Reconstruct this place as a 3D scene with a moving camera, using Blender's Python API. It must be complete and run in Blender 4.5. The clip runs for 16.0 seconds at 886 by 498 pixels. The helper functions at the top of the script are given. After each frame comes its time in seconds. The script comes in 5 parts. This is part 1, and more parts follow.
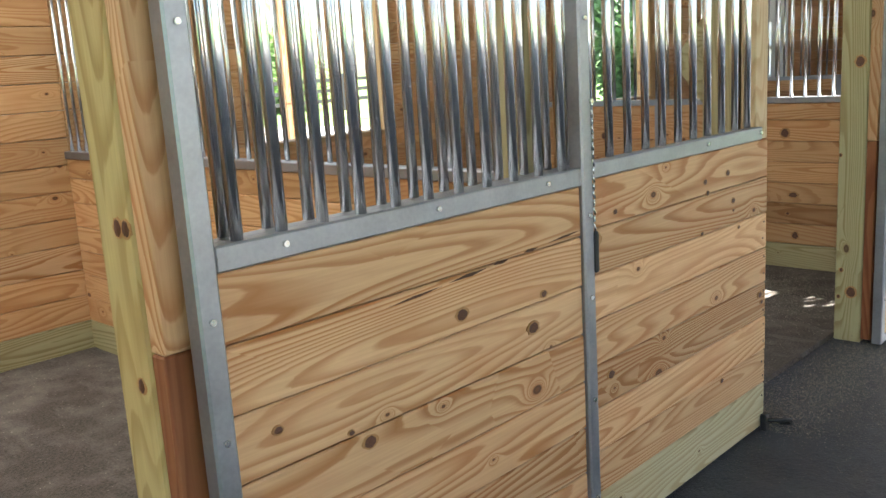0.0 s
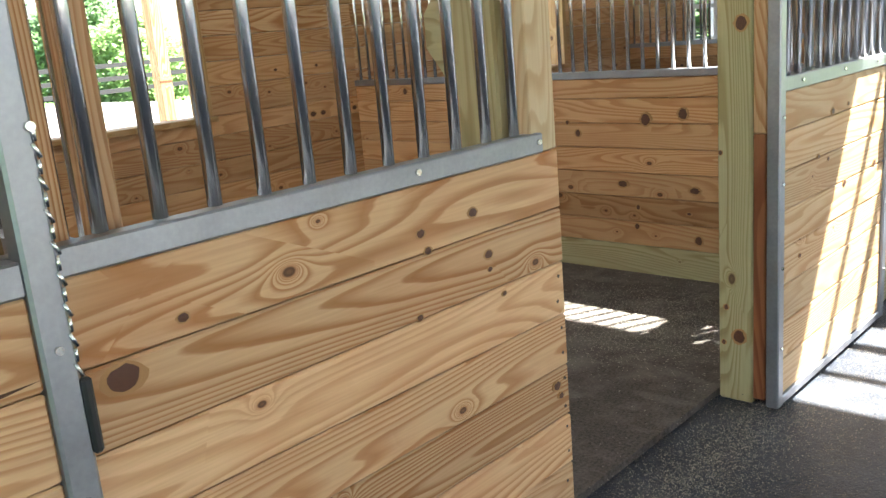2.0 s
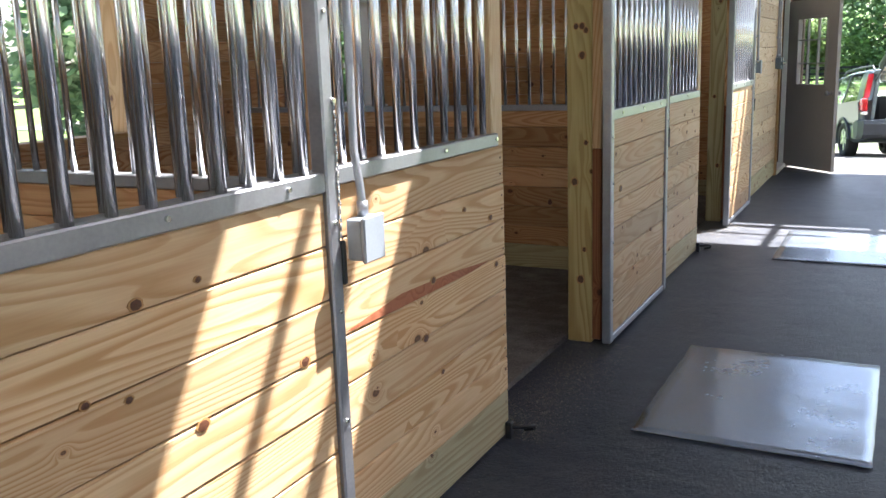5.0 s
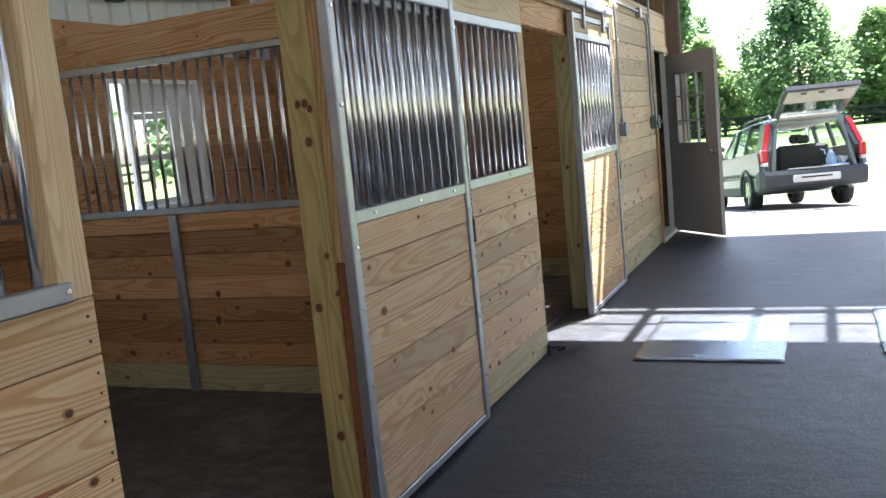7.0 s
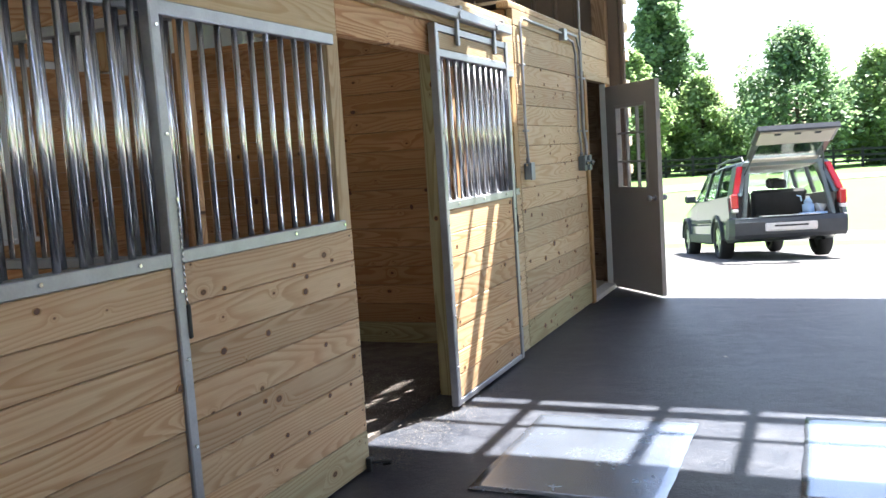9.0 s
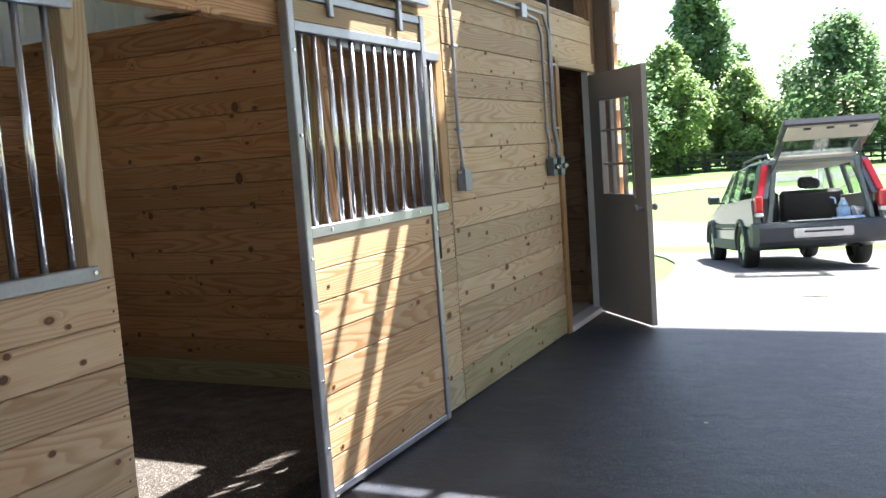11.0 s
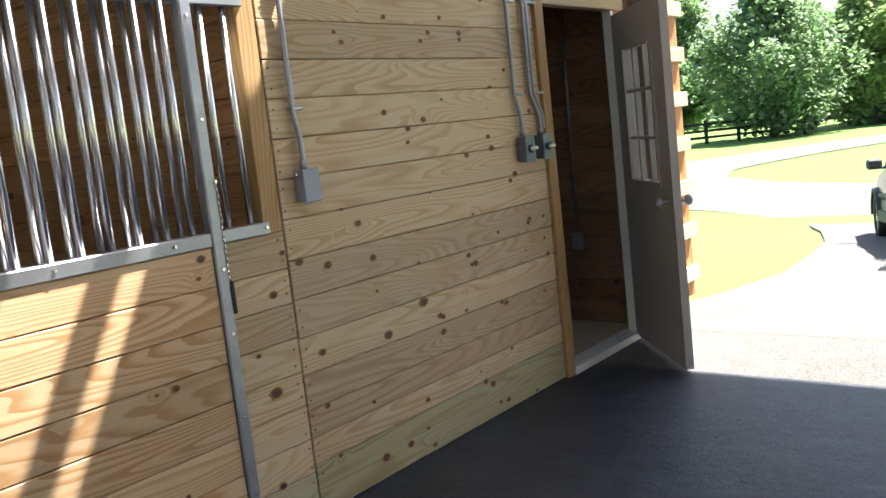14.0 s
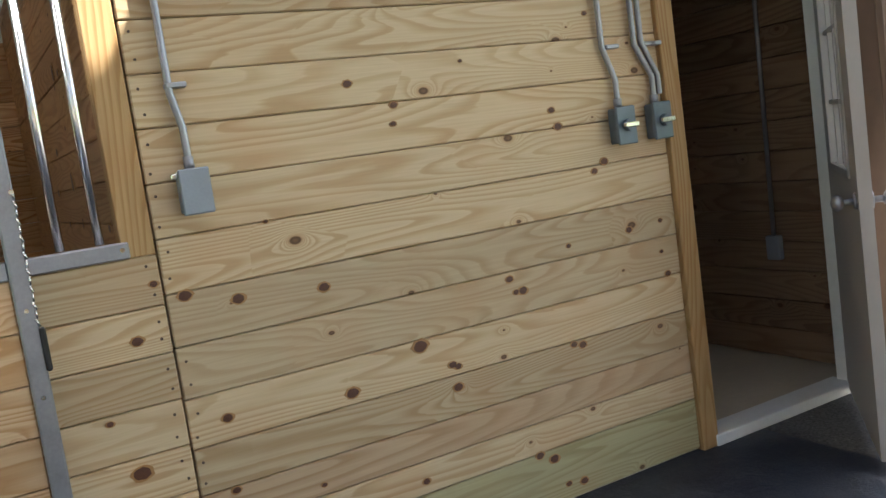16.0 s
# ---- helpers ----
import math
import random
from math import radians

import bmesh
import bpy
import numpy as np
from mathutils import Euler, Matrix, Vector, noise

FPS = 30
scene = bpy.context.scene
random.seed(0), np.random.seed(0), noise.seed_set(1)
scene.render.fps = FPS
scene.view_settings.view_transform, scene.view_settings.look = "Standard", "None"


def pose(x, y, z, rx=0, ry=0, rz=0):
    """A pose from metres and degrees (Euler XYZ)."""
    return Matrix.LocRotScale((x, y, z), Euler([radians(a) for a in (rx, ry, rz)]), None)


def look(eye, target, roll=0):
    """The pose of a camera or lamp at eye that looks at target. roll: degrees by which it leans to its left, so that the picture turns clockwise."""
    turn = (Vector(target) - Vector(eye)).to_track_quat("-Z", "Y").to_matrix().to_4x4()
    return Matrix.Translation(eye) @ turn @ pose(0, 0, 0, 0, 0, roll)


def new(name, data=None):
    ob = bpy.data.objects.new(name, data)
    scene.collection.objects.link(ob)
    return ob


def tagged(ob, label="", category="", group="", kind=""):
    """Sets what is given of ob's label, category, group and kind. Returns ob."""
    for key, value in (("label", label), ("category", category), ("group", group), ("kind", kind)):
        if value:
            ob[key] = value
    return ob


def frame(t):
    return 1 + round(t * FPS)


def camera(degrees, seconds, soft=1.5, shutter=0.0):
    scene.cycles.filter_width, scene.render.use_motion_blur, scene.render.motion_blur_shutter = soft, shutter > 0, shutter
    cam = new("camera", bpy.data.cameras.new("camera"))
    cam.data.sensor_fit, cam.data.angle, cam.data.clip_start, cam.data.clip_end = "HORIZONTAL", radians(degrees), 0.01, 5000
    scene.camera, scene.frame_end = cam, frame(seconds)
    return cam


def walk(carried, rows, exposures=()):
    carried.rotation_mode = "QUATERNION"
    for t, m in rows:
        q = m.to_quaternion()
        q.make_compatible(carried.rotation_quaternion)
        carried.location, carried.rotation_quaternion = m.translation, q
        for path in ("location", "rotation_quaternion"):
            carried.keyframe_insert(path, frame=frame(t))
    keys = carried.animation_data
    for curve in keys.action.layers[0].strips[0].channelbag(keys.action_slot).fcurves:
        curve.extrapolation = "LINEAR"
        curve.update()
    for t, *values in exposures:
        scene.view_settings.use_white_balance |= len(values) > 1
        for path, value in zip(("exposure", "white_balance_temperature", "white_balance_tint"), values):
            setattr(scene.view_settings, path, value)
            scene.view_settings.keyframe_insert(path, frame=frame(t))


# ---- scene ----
cam = camera(53.3, 16.0)
PATH = [
    (0, (1.418, 0.882, 1.5), (0.056, 2.289, 1.095), -3.6),
    (0.5, (1.355, 1.262, 1.464), (-0.031, 2.625, 0.995), -2.8),
    (1, (1.284, 1.652, 1.468), (-0.035, 3.071, 0.97), -5.9),
    (1.5, (1.27, 2.031, 1.46), (-0.045, 3.458, 0.976), -5.0),
    (2, (1.247, 2.387, 1.462), (-0.086, 3.799, 0.981), -4.9),
    (2.5, (1.186, 2.78, 1.444), (-0.004, 4.327, 1.007), -2.5),
    (3, (1.218, 3.161, 1.424), (0.165, 4.806, 0.995), -2.9),
    (3.5, (1.263, 3.55, 1.432), (0.245, 5.217, 1.005), -1.5),
    (4, (1.234, 3.944, 1.427), (0.243, 5.628, 0.997), 0.5),
    (4.5, (1.249, 4.291, 1.453), (0.314, 6.007, 1.026), -2.3),
    (5, (1.318, 4.699, 1.468), (0.415, 6.435, 1.055), -2.0),
    (5.2, (1.349, 4.846, 1.477), (0.463, 6.59, 1.06), -1.8),
    (7.3, (1.699, 6.357, 1.481), (0.911, 8.182, 1.266), -5.5),
    (7.5, (1.742, 6.504, 1.49), (0.947, 8.328, 1.292), -3.9),
    (8, (1.864, 6.929, 1.47), (1.09, 8.761, 1.265), -3.9),
    (8.2, (1.905, 7.124, 1.476), (1.14, 8.962, 1.281), -4.2),
    (10.3, (2.134, 8.802, 1.442), (1.249, 10.581, 1.221), -3.9),
    (10.5, (2.147, 8.973, 1.475), (1.258, 10.751, 1.264), -4.5),
    (11, (2.203, 9.347, 1.476), (1.323, 11.13, 1.265), -4.1),
    (11.5, (2.306, 9.727, 1.496), (1.36, 11.477, 1.289), -4.1),
    (12, (2.35, 10.098, 1.465), (1.329, 11.801, 1.22), -2.5),
    (12.5, (2.427, 10.483, 1.492), (1.368, 12.159, 1.228), -4.1),
    (13, (2.546, 10.88, 1.482), (1.366, 12.477, 1.242), -4.9),
    (13.5, (2.576, 11.287, 1.45), (1.332, 12.834, 1.204), -4.3),
    (14, (2.573, 11.707, 1.467), (1.337, 13.258, 1.206), -6.4),
    (14.5, (2.629, 12.16, 1.434), (1.264, 13.604, 1.206), -6.4),
    (15, (2.611, 12.573, 1.38), (1.136, 13.896, 1.104), -6.3),
    (15.5, (2.544, 12.999, 1.392), (0.985, 14.219, 1.105), -6.7),
    (16, (2.556, 13.476, 1.343), (0.816, 14.436, 1.117), -8.1),
]
walk(cam, [(t, look(eye, target, roll)) for t, eye, target, roll in PATH], [(0.0, 3.42, 6330, 5), (2.0, 3.54, 6330, 5), (2.6, 3.5, 6330, 7), (3.5, 3.06, 6300, 11), (5.0, 2.92, 6250, 12), (7.5, 2.88, 6150, 11), (8.2, 2.85, 6150, 11),
    (10.5, 2.55, 6220, 11), (12.0, 2.42, 6320, 11), (13.0, 2.28, 6520, 11), (14.0, 2.34, 6500, 10), (15.0, 2.6, 6450, 8), (16.0, 2.8, 6500, 8)])

# ---- light ----
SUN_DIR = Vector((0.28, 0.56, 1.0)).normalized()
world = bpy.data.worlds.new("sky")
scene.world = world
world.use_nodes = True
wn = world.node_tree
sky = wn.nodes.new("ShaderNodeTexSky")
sky.sky_type, sky.sun_disc = "NISHITA", False
sky.sun_elevation, sky.sun_rotation = math.asin(SUN_DIR.z), math.atan2(SUN_DIR.x, SUN_DIR.y)
sky.air_density, sky.dust_density = 1.0, 2.0
wn.links.new(sky.outputs[0], wn.nodes["Background"].inputs[0])
wn.nodes["Background"].inputs[1].default_value = 0.072
sun_data = bpy.data.lights.new("sun", "SUN")
sun_data.energy, sun_data.angle, sun_data.color = 5.0, radians(0.55), (1.0, 0.96, 0.905)
sun = new("sun", sun_data)
sun.matrix_basis = look(SUN_DIR * 50, (0, 0, 0))


# ---- materials ----
def material(name):
    m = bpy.data.materials.new(name)
    m.use_nodes = True
    nt = m.node_tree
    return m, nt, nt.nodes["Principled BSDF"]


def node(nt, kind, inputs=None, **attrs):
    n = nt.nodes.new("ShaderNode" + kind)
    for k, v in attrs.items():
        setattr(n, k, v)
    for k, v in (inputs or {}).items():
        if isinstance(v, bpy.types.NodeSocket):
            nt.links.new(v, n.inputs[k])
        else:
            n.inputs[k].default_value = v
    return n


def ramp(nt, fac, stops):
    r = node(nt, "ValToRGB", {0: fac})
    while len(r.color_ramp.elements) < len(stops):
        r.color_ramp.elements.new(0.5)
    for e, (p, c) in zip(r.color_ramp.elements, stops):
        e.position, e.color = p, (*c, 1)
    return r.outputs[0]


def mixc(nt, fac, a, b, blend="MIX"):
    n = node(nt, "Mix", data_type="RGBA", blend_type=blend)
    for idx, v in ((0, fac), (6, a), (7, b)):
        if isinstance(v, bpy.types.NodeSocket):
            nt.links.new(v, n.inputs[idx])
        else:
            n.inputs[idx].default_value = v if idx == 0 else (*v, 1)
    return n.outputs[2]


def math_n(nt, op, a, b=0.0, c=0.0):
    return node(nt, "Math", {0: a, 1: b, 2: c}, operation=op).outputs[0]


def wood(name, light, dark, knot=(0.06, 0.025, 0.012), knots=0.5, figure=24.0, rough=0.62, blotch=0.25, tint=0.18):
    """Flat-sawn pine: contour grain along local x, fine fibre, knots, per-board shade."""
    m, nt, bsdf = material(name)
    tc = node(nt, "TexCoord").outputs["Object"]
    info = node(nt, "ObjectInfo").outputs["Random"]
    shift = node(nt, "CombineXYZ", {0: math_n(nt, "MULTIPLY", info, 83.0), 1: math_n(nt, "MULTIPLY", info, 37.0), 2: math_n(nt, "MULTIPLY", info, 59.0)}).outputs[0]
    p = node(nt, "VectorMath", {0: tc, 1: shift}, operation="ADD").outputs[0]
    # knots: sparse elongated cells
    px = node(nt, "SeparateXYZ", {0: p}).outputs
    kp = node(nt, "CombineXYZ", {0: math_n(nt, "MULTIPLY", px[0], 3.3), 1: math_n(nt, "MULTIPLY", px[2], 5.2)}).outputs[0]
    vor = node(nt, "TexVoronoi", {"Vector": kp, "Scale": 1.0, "Randomness": 1.0}, voronoi_dimensions="2D")
    sel = node(nt, "SeparateColor", {0: vor.outputs["Color"]}).outputs
    has = math_n(nt, "LESS_THAN", sel[0], knots)
    size = math_n(nt, "MULTIPLY_ADD", math_n(nt, "POWER", sel[1], 2.0), 0.10, 0.03)
    kd = math_n(nt, "DIVIDE", vor.outputs["Distance"], size)
    bend = math_n(nt, "MULTIPLY", has, math_n(nt, "DIVIDE", 0.16, math_n(nt, "ADD", 0.5, math_n(nt, "MULTIPLY", kd, kd))))
    # contour figure
    gp = node(nt, "VectorMath", {0: p, 1: (0.5, 5.4, 5.4)}, operation="MULTIPLY").outputs[0]
    n1 = node(nt, "TexNoise", {"Vector": gp, "Scale": 1.0, "Detail": 1.2, "Roughness": 0.35}).outputs[0]
    field = math_n(nt, "ADD", n1, bend)
    wob = node(nt, "TexNoise", {"Vector": node(nt, "VectorMath", {0: p, 1: (3.0, 30.0, 30.0)}, operation="MULTIPLY").outputs[0], "Scale": 1.0, "Detail": 2.0}).outputs[0]
    saw = math_n(nt, "FRACT", math_n(nt, "MULTIPLY_ADD", field, figure, math_n(nt, "MULTIPLY", wob, 0.55)))
    band = ramp(nt, saw, [(0.0, (0.10, 0.10, 0.10)), (0.40, (0.16, 0.16, 0.16)), (0.80, (1.0, 1.0, 1.0)), (0.93, (0.9, 0.9, 0.9)), (1.0, (0.10, 0.10, 0.10))])
    fp = node(nt, "VectorMath", {0: p, 1: (5.0, 160.0, 160.0)}, operation="MULTIPLY").outputs[0]
    fibre = node(nt, "TexNoise", {"Vector": fp, "Scale": 1.0, "Detail": 3.0}).outputs[0]
    zone = node(nt, "TexNoise", {"Vector": gp, "Scale": 0.6, "Detail": 2.0}).outputs[0]
    strength = math_n(nt, "MULTIPLY", band, math_n(nt, "MULTIPLY_ADD", zone, 2.3, -0.2))
    col = mixc(nt, strength, light, dark)
    col = mixc(nt, math_n(nt, "MULTIPLY", fibre, 0.5), col, tuple(c * 0.62 for c in dark))
    # broad stains and board to board shade
    stain = node(nt, "TexNoise", {"Vector": p, "Scale": 3.1, "Detail": 4.0}).outputs[0]
    col = mixc(nt, math_n(nt, "MULTIPLY", ramp(nt, stain, [(0.45, (0, 0, 0)), (0.75, (1, 1, 1))]), blotch), col, (dark[0] * 1.05, dark[1] * 0.75, dark[2] * 0.6))
    shade = math_n(nt, "MULTIPLY_ADD", node(nt, "TexWhiteNoise", {"W": info}, noise_dimensions="1D").outputs[0], tint * 2, 1 - tint)
    col = node(nt, "HueSaturation", {"Value": shade, "Color": col, "Saturation": 1.0}).outputs[0]
    halo = math_n(nt, "MULTIPLY", has, ramp(nt, kd, [(0.45, (1, 1, 1)), (1.1, (0, 0, 0))]))
    ring = math_n(nt, "MULTIPLY", has, ramp(nt, kd, [(0.0, (0.75, 0.75, 0.75)), (0.42, (1, 1, 1)), (0.62, (0, 0, 0))]))
    col = mixc(nt, math_n(nt, "MULTIPLY", halo, 0.55), col, (dark[0] * 0.85, dark[1] * 0.6, dark[2] * 0.45))
    col = mixc(nt, math_n(nt, "MULTIPLY", ring, 0.9), col, knot)
    nt.links.new(col, bsdf.inputs["Base Color"])
    bsdf.inputs["Roughness"].default_value = rough
    bsdf.inputs["Specular IOR Level"].default_value = 0.3
    h = math_n(nt, "MULTIPLY_ADD", fibre, 0.5, math_n(nt, "MULTIPLY", band, 0.5))
    bump = node(nt, "Bump", {"Height": h, "Strength": 0.16, "Distance": 0.004})
    nt.links.new(bump.outputs[0], bsdf.inputs["Normal"])
    return m


def plain(name, color, rough=0.5, metal=0.0, vary=0.2, scale=6.0, bump=0.0, bscale=60.0, stretch=(1, 1, 1), spec=0.5, coat=0.0, even=False):
    """A surface with two scales of variation in tone and gloss."""
    m, nt, bsdf = material(name)
    tc = node(nt, "TexCoord").outputs["Object"]
    p = node(nt, "VectorMath", {0: tc, 1: stretch}, operation="MULTIPLY").outputs[0]
    a = node(nt, "TexNoise", {"Vector": p, "Scale": scale, "Detail": 4.0}).outputs[0]
    b = node(nt, "TexNoise", {"Vector": p, "Scale": scale * 11, "Detail": 2.0}).outputs[0]
    t = math_n(nt, "MULTIPLY_ADD", b, 0.35, math_n(nt, "MULTIPLY", a, 0.65))
    lo, hi = tuple(max(0, c * (1 - vary)) for c in color), tuple(min(1, c * (1 + vary)) for c in color)
    col = ramp(nt, t, [(0.3, lo), (0.7, hi)])
    nt.links.new(col, bsdf.inputs["Base Color"])
    if even:
        bsdf.inputs["Roughness"].default_value = rough
    else:
        nt.links.new(math_n(nt, "MULTIPLY_ADD", t, rough * 0.5, rough * 0.75), bsdf.inputs["Roughness"])
    bsdf.inputs["Metallic"].default_value = metal
    bsdf.inputs["Specular IOR Level"].default_value = spec
    bsdf.inputs["Coat Weight"].default_value = coat
    if bump:
        n = node(nt, "TexNoise", {"Vector": p, "Scale": bscale, "Detail": 3.0}).outputs[0]
        bm_ = node(nt, "Bump", {"Height": n, "Strength": bump, "Distance": 0.01})
        nt.links.new(bm_.outputs[0], bsdf.inputs["Normal"])
    return m


def speckled_floor(name, base, dust, amount, spec_size, rough):
    """Trodden ground: worn tone, drifts of dust, bright specks of sawdust, coarse relief."""
    m, nt, bsdf = material(name)
    tc = node(nt, "TexCoord").outputs["Object"]
    broad = node(nt, "TexNoise", {"Vector": tc, "Scale": 0.9, "Detail": 5.0, "Roughness": 0.6}).outputs[0]
    mid = node(nt, "TexNoise", {"Vector": tc, "Scale": 7.0, "Detail": 5.0, "Roughness": 0.65}).outputs[0]
    fine = node(nt, "TexNoise", {"Vector": tc, "Scale": 85.0, "Detail": 4.0, "Roughness": 0.7}).outputs[0]
    vor = node(nt, "TexVoronoi", {"Vector": tc, "Scale": spec_size})
    sel = node(nt, "SeparateColor", {0: vor.outputs["Color"]}).outputs[0]
    specks = math_n(nt, "MULTIPLY", math_n(nt, "LESS_THAN", vor.outputs["Distance"], 0.16), math_n(nt, "GREATER_THAN", sel, 0.8))
    drift = ramp(nt, math_n(nt, "MULTIPLY_ADD", mid, 0.5, math_n(nt, "MULTIPLY", broad, 0.5)), [(0.46, (0, 0, 0)), (0.66, (1, 1, 1))])
    col = mixc(nt, ramp(nt, fine, [(0.3, (0, 0, 0)), (0.7, (1, 1, 1))]), tuple(c * 0.3 for c in base), tuple(c * 1.9 for c in base))
    scuff = node(nt, "TexNoise", {"Vector": node(nt, "VectorMath", {0: tc, 1: (5.0, 1.6, 1.0)}, operation="MULTIPLY").outputs[0], "Scale": 1.6, "Detail": 6.0, "Roughness": 0.7}).outputs[0]
    col = mixc(nt, math_n(nt, "MULTIPLY", ramp(nt, scuff, [(0.52, (0, 0, 0)), (0.62, (1, 1, 1))]), amount * 0.4), col, dust)
    col = mixc(nt, math_n(nt, "MULTIPLY", drift, amount), col, dust)
    col = mixc(nt, math_n(nt, "MULTIPLY", specks, math_n(nt, "MULTIPLY_ADD", drift, 0.5, 0.25)), col, tuple(min(0.6, c * 2.2) for c in dust))
    nt.links.new(col, bsdf.inputs["Base Color"])
    nt.links.new(math_n(nt, "MULTIPLY_ADD", drift, 0.15, rough), bsdf.inputs["Roughness"])
    bsdf.inputs["Specular IOR Level"].default_value = 0.35
    h = math_n(nt, "MULTIPLY_ADD", fine, 0.5, mid)
    bump = node(nt, "Bump", {"Height": h, "Strength": 0.55, "Distance": 0.016})
    nt.links.new(bump.outputs[0], bsdf.inputs["Normal"])
    return m


PINE = wood("pine", (0.70, 0.465, 0.265), (0.385, 0.17, 0.06), knots=0.38, figure=31.0)
PINE_ORANGE = wood("pine_orange", (0.60, 0.365, 0.185), (0.41, 0.20, 0.08), knots=0.55)
TREATED = wood("treated_pine", (0.45, 0.405, 0.235), (0.28, 0.225, 0.105), knots=0.4, tint=0.12)
PALE = wood("pale_pine", (0.62, 0.49, 0.315), (0.46, 0.315, 0.17), knots=0.42, figure=30.0)
BASEBOARD = wood("pale_treated_pine", (0.52, 0.465, 0.30), (0.36, 0.29, 0.165), knots=0.3, tint=0.1)
HONEY = wood("honey_pine", (0.66, 0.48, 0.295), (0.44, 0.255, 0.115), knots=0.3, figure=28.0)
YELLOWED = wood("yellowed_treated_pine", (0.52, 0.41, 0.19), (0.33, 0.23, 0.085), knots=0.4, tint=0.08)
REDWOOD = wood("red_stained_board", (0.26, 0.105, 0.045), (0.16, 0.05, 0.02), knots=0.2)
GREYPINE = wood("weathered_pine", (0.58, 0.425, 0.27), (0.41, 0.26, 0.14), knots=0.45, figure=22.0)
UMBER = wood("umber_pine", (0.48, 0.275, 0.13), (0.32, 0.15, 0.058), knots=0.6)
# Brown pine with the tack room's dimness put into its base colour.
SHADEPINE = wood("shaded_brown_board", (0.30, 0.20, 0.13), (0.19, 0.115, 0.065), knots=0.3)
CASING = wood("casing_wood", (0.50, 0.33, 0.16), (0.34, 0.19, 0.07), knots=0.2)
STEEL = plain("galvanised_steel", (0.33, 0.335, 0.365), 0.42, 0.85, 0.16, 9.0, 0.05, 40.0)
TUBE = plain("bright_zinc_tube", (0.80, 0.81, 0.83), 0.24, 1.0, 0.02, 4.0, even=True)
SCREW = plain("zinc_screw", (0.75, 0.75, 0.73), 0.25, 1.0, 0.05)
NAIL = plain("rusty_nail", (0.09, 0.06, 0.045), 0.6, 0.3, 0.2, 30.0)
BLACK = plain("black_plastic", (0.015, 0.015, 0.016), 0.45, 0.0, 0.3, 30.0)
BOXGREY = plain("grey_painted_metal", (0.26, 0.29, 0.33), 0.45, 0.1, 0.1, 12.0)
SWITCHGREY = plain("dark_grey_cast_metal", (0.13, 0.16, 0.19), 0.4, 0.4, 0.15, 25.0)
WHITE = plain("white_paint", (0.78, 0.78, 0.76), 0.45, 0.0, 0.06, 4.0)
DOORPAINT = plain("taupe_door_paint", (0.40, 0.37, 0.35), 0.5, 0.0, 0.05, 3.0)
SIDING = plain("ribbed_metal_siding", (0.62, 0.63, 0.63), 0.5, 0.2, 0.06, 2.0)
SIDING_DARK = plain("brown_metal_siding", (0.16, 0.115, 0.09), 0.5, 0.1, 0.12, 2.0)
ROOFIN = plain("roof_underside", (0.55, 0.54, 0.52), 0.6, 0.0, 0.08, 2.0)
AISLE = speckled_floor("aisle_asphalt", (0.016, 0.020, 0.031), (0.080, 0.085, 0.099), 0.6, 55.0, 0.42)
STALLFLOOR = speckled_floor("stall_screenings", (0.062, 0.050, 0.043), (0.23, 0.20, 0.175), 0.6, 45.0, 0.85)
DRIVE = speckled_floor("driveway_asphalt", (0.10, 0.094, 0.088), (0.165, 0.155, 0.145), 0.5, 25.0, 0.85)
GRAVEL = speckled_floor("pale_gravel", (0.34, 0.325, 0.30), (0.48, 0.46, 0.43), 0.5, 25.0, 0.9)
GRASS = speckled_floor("lawn_grass", (0.09, 0.165, 0.034), (0.15, 0.22, 0.05), 0.55, 8.0, 0.9)
PLYFLOOR = plain("plywood_floor", (0.55, 0.47, 0.36), 0.6, 0.0, 0.1, 2.5, 0.05, 30.0)
MATMETAL = plain("scuffed_sheet_mat", (0.27, 0.31, 0.38), 0.26, 0.75, 0.15, 3.0, 0.12, 9.0)


# ---- building helpers ----
def world_of(ob):
    return world_of(ob.parent) @ ob.matrix_basis if ob.parent else ob.matrix_basis.copy()


def place(ob, parent, m):
    if parent is not None:
        ob.parent = parent
        m = world_of(parent).inverted() @ m
    ob.matrix_basis = m
    return ob


def holder(name, x, y, z, label="", category="", group="", kind="", rz=0):
    return tagged(place(new(name), None, pose(x, y, z, 0, 0, rz)), label, category, group, kind)


def mesh_from(bm, name, mat=None, smooth=False):
    me = bpy.data.meshes.new(name)
    bm.normal_update()
    bm.to_mesh(me)
    bm.free()
    if mat:
        me.materials.append(mat)
    if smooth:
        for poly in me.polygons:
            poly.use_smooth = True
    return me


BOXES = {}


def box_mesh(dx, dy, dz, mat, bevel):
    key = (round(dx, 4), round(dy, 4), round(dz, 4), mat.name, bevel)
    if key not in BOXES:
        bm = bmesh.new()
        bmesh.ops.create_cube(bm, size=1.0, matrix=Matrix.Diagonal((dx, dy, dz, 1)))
        if bevel:
            bmesh.ops.bevel(bm, geom=bm.edges[:], offset=bevel, segments=1, affect="EDGES")
        BOXES[key] = mesh_from(bm, "block", mat)
    return BOXES[key]


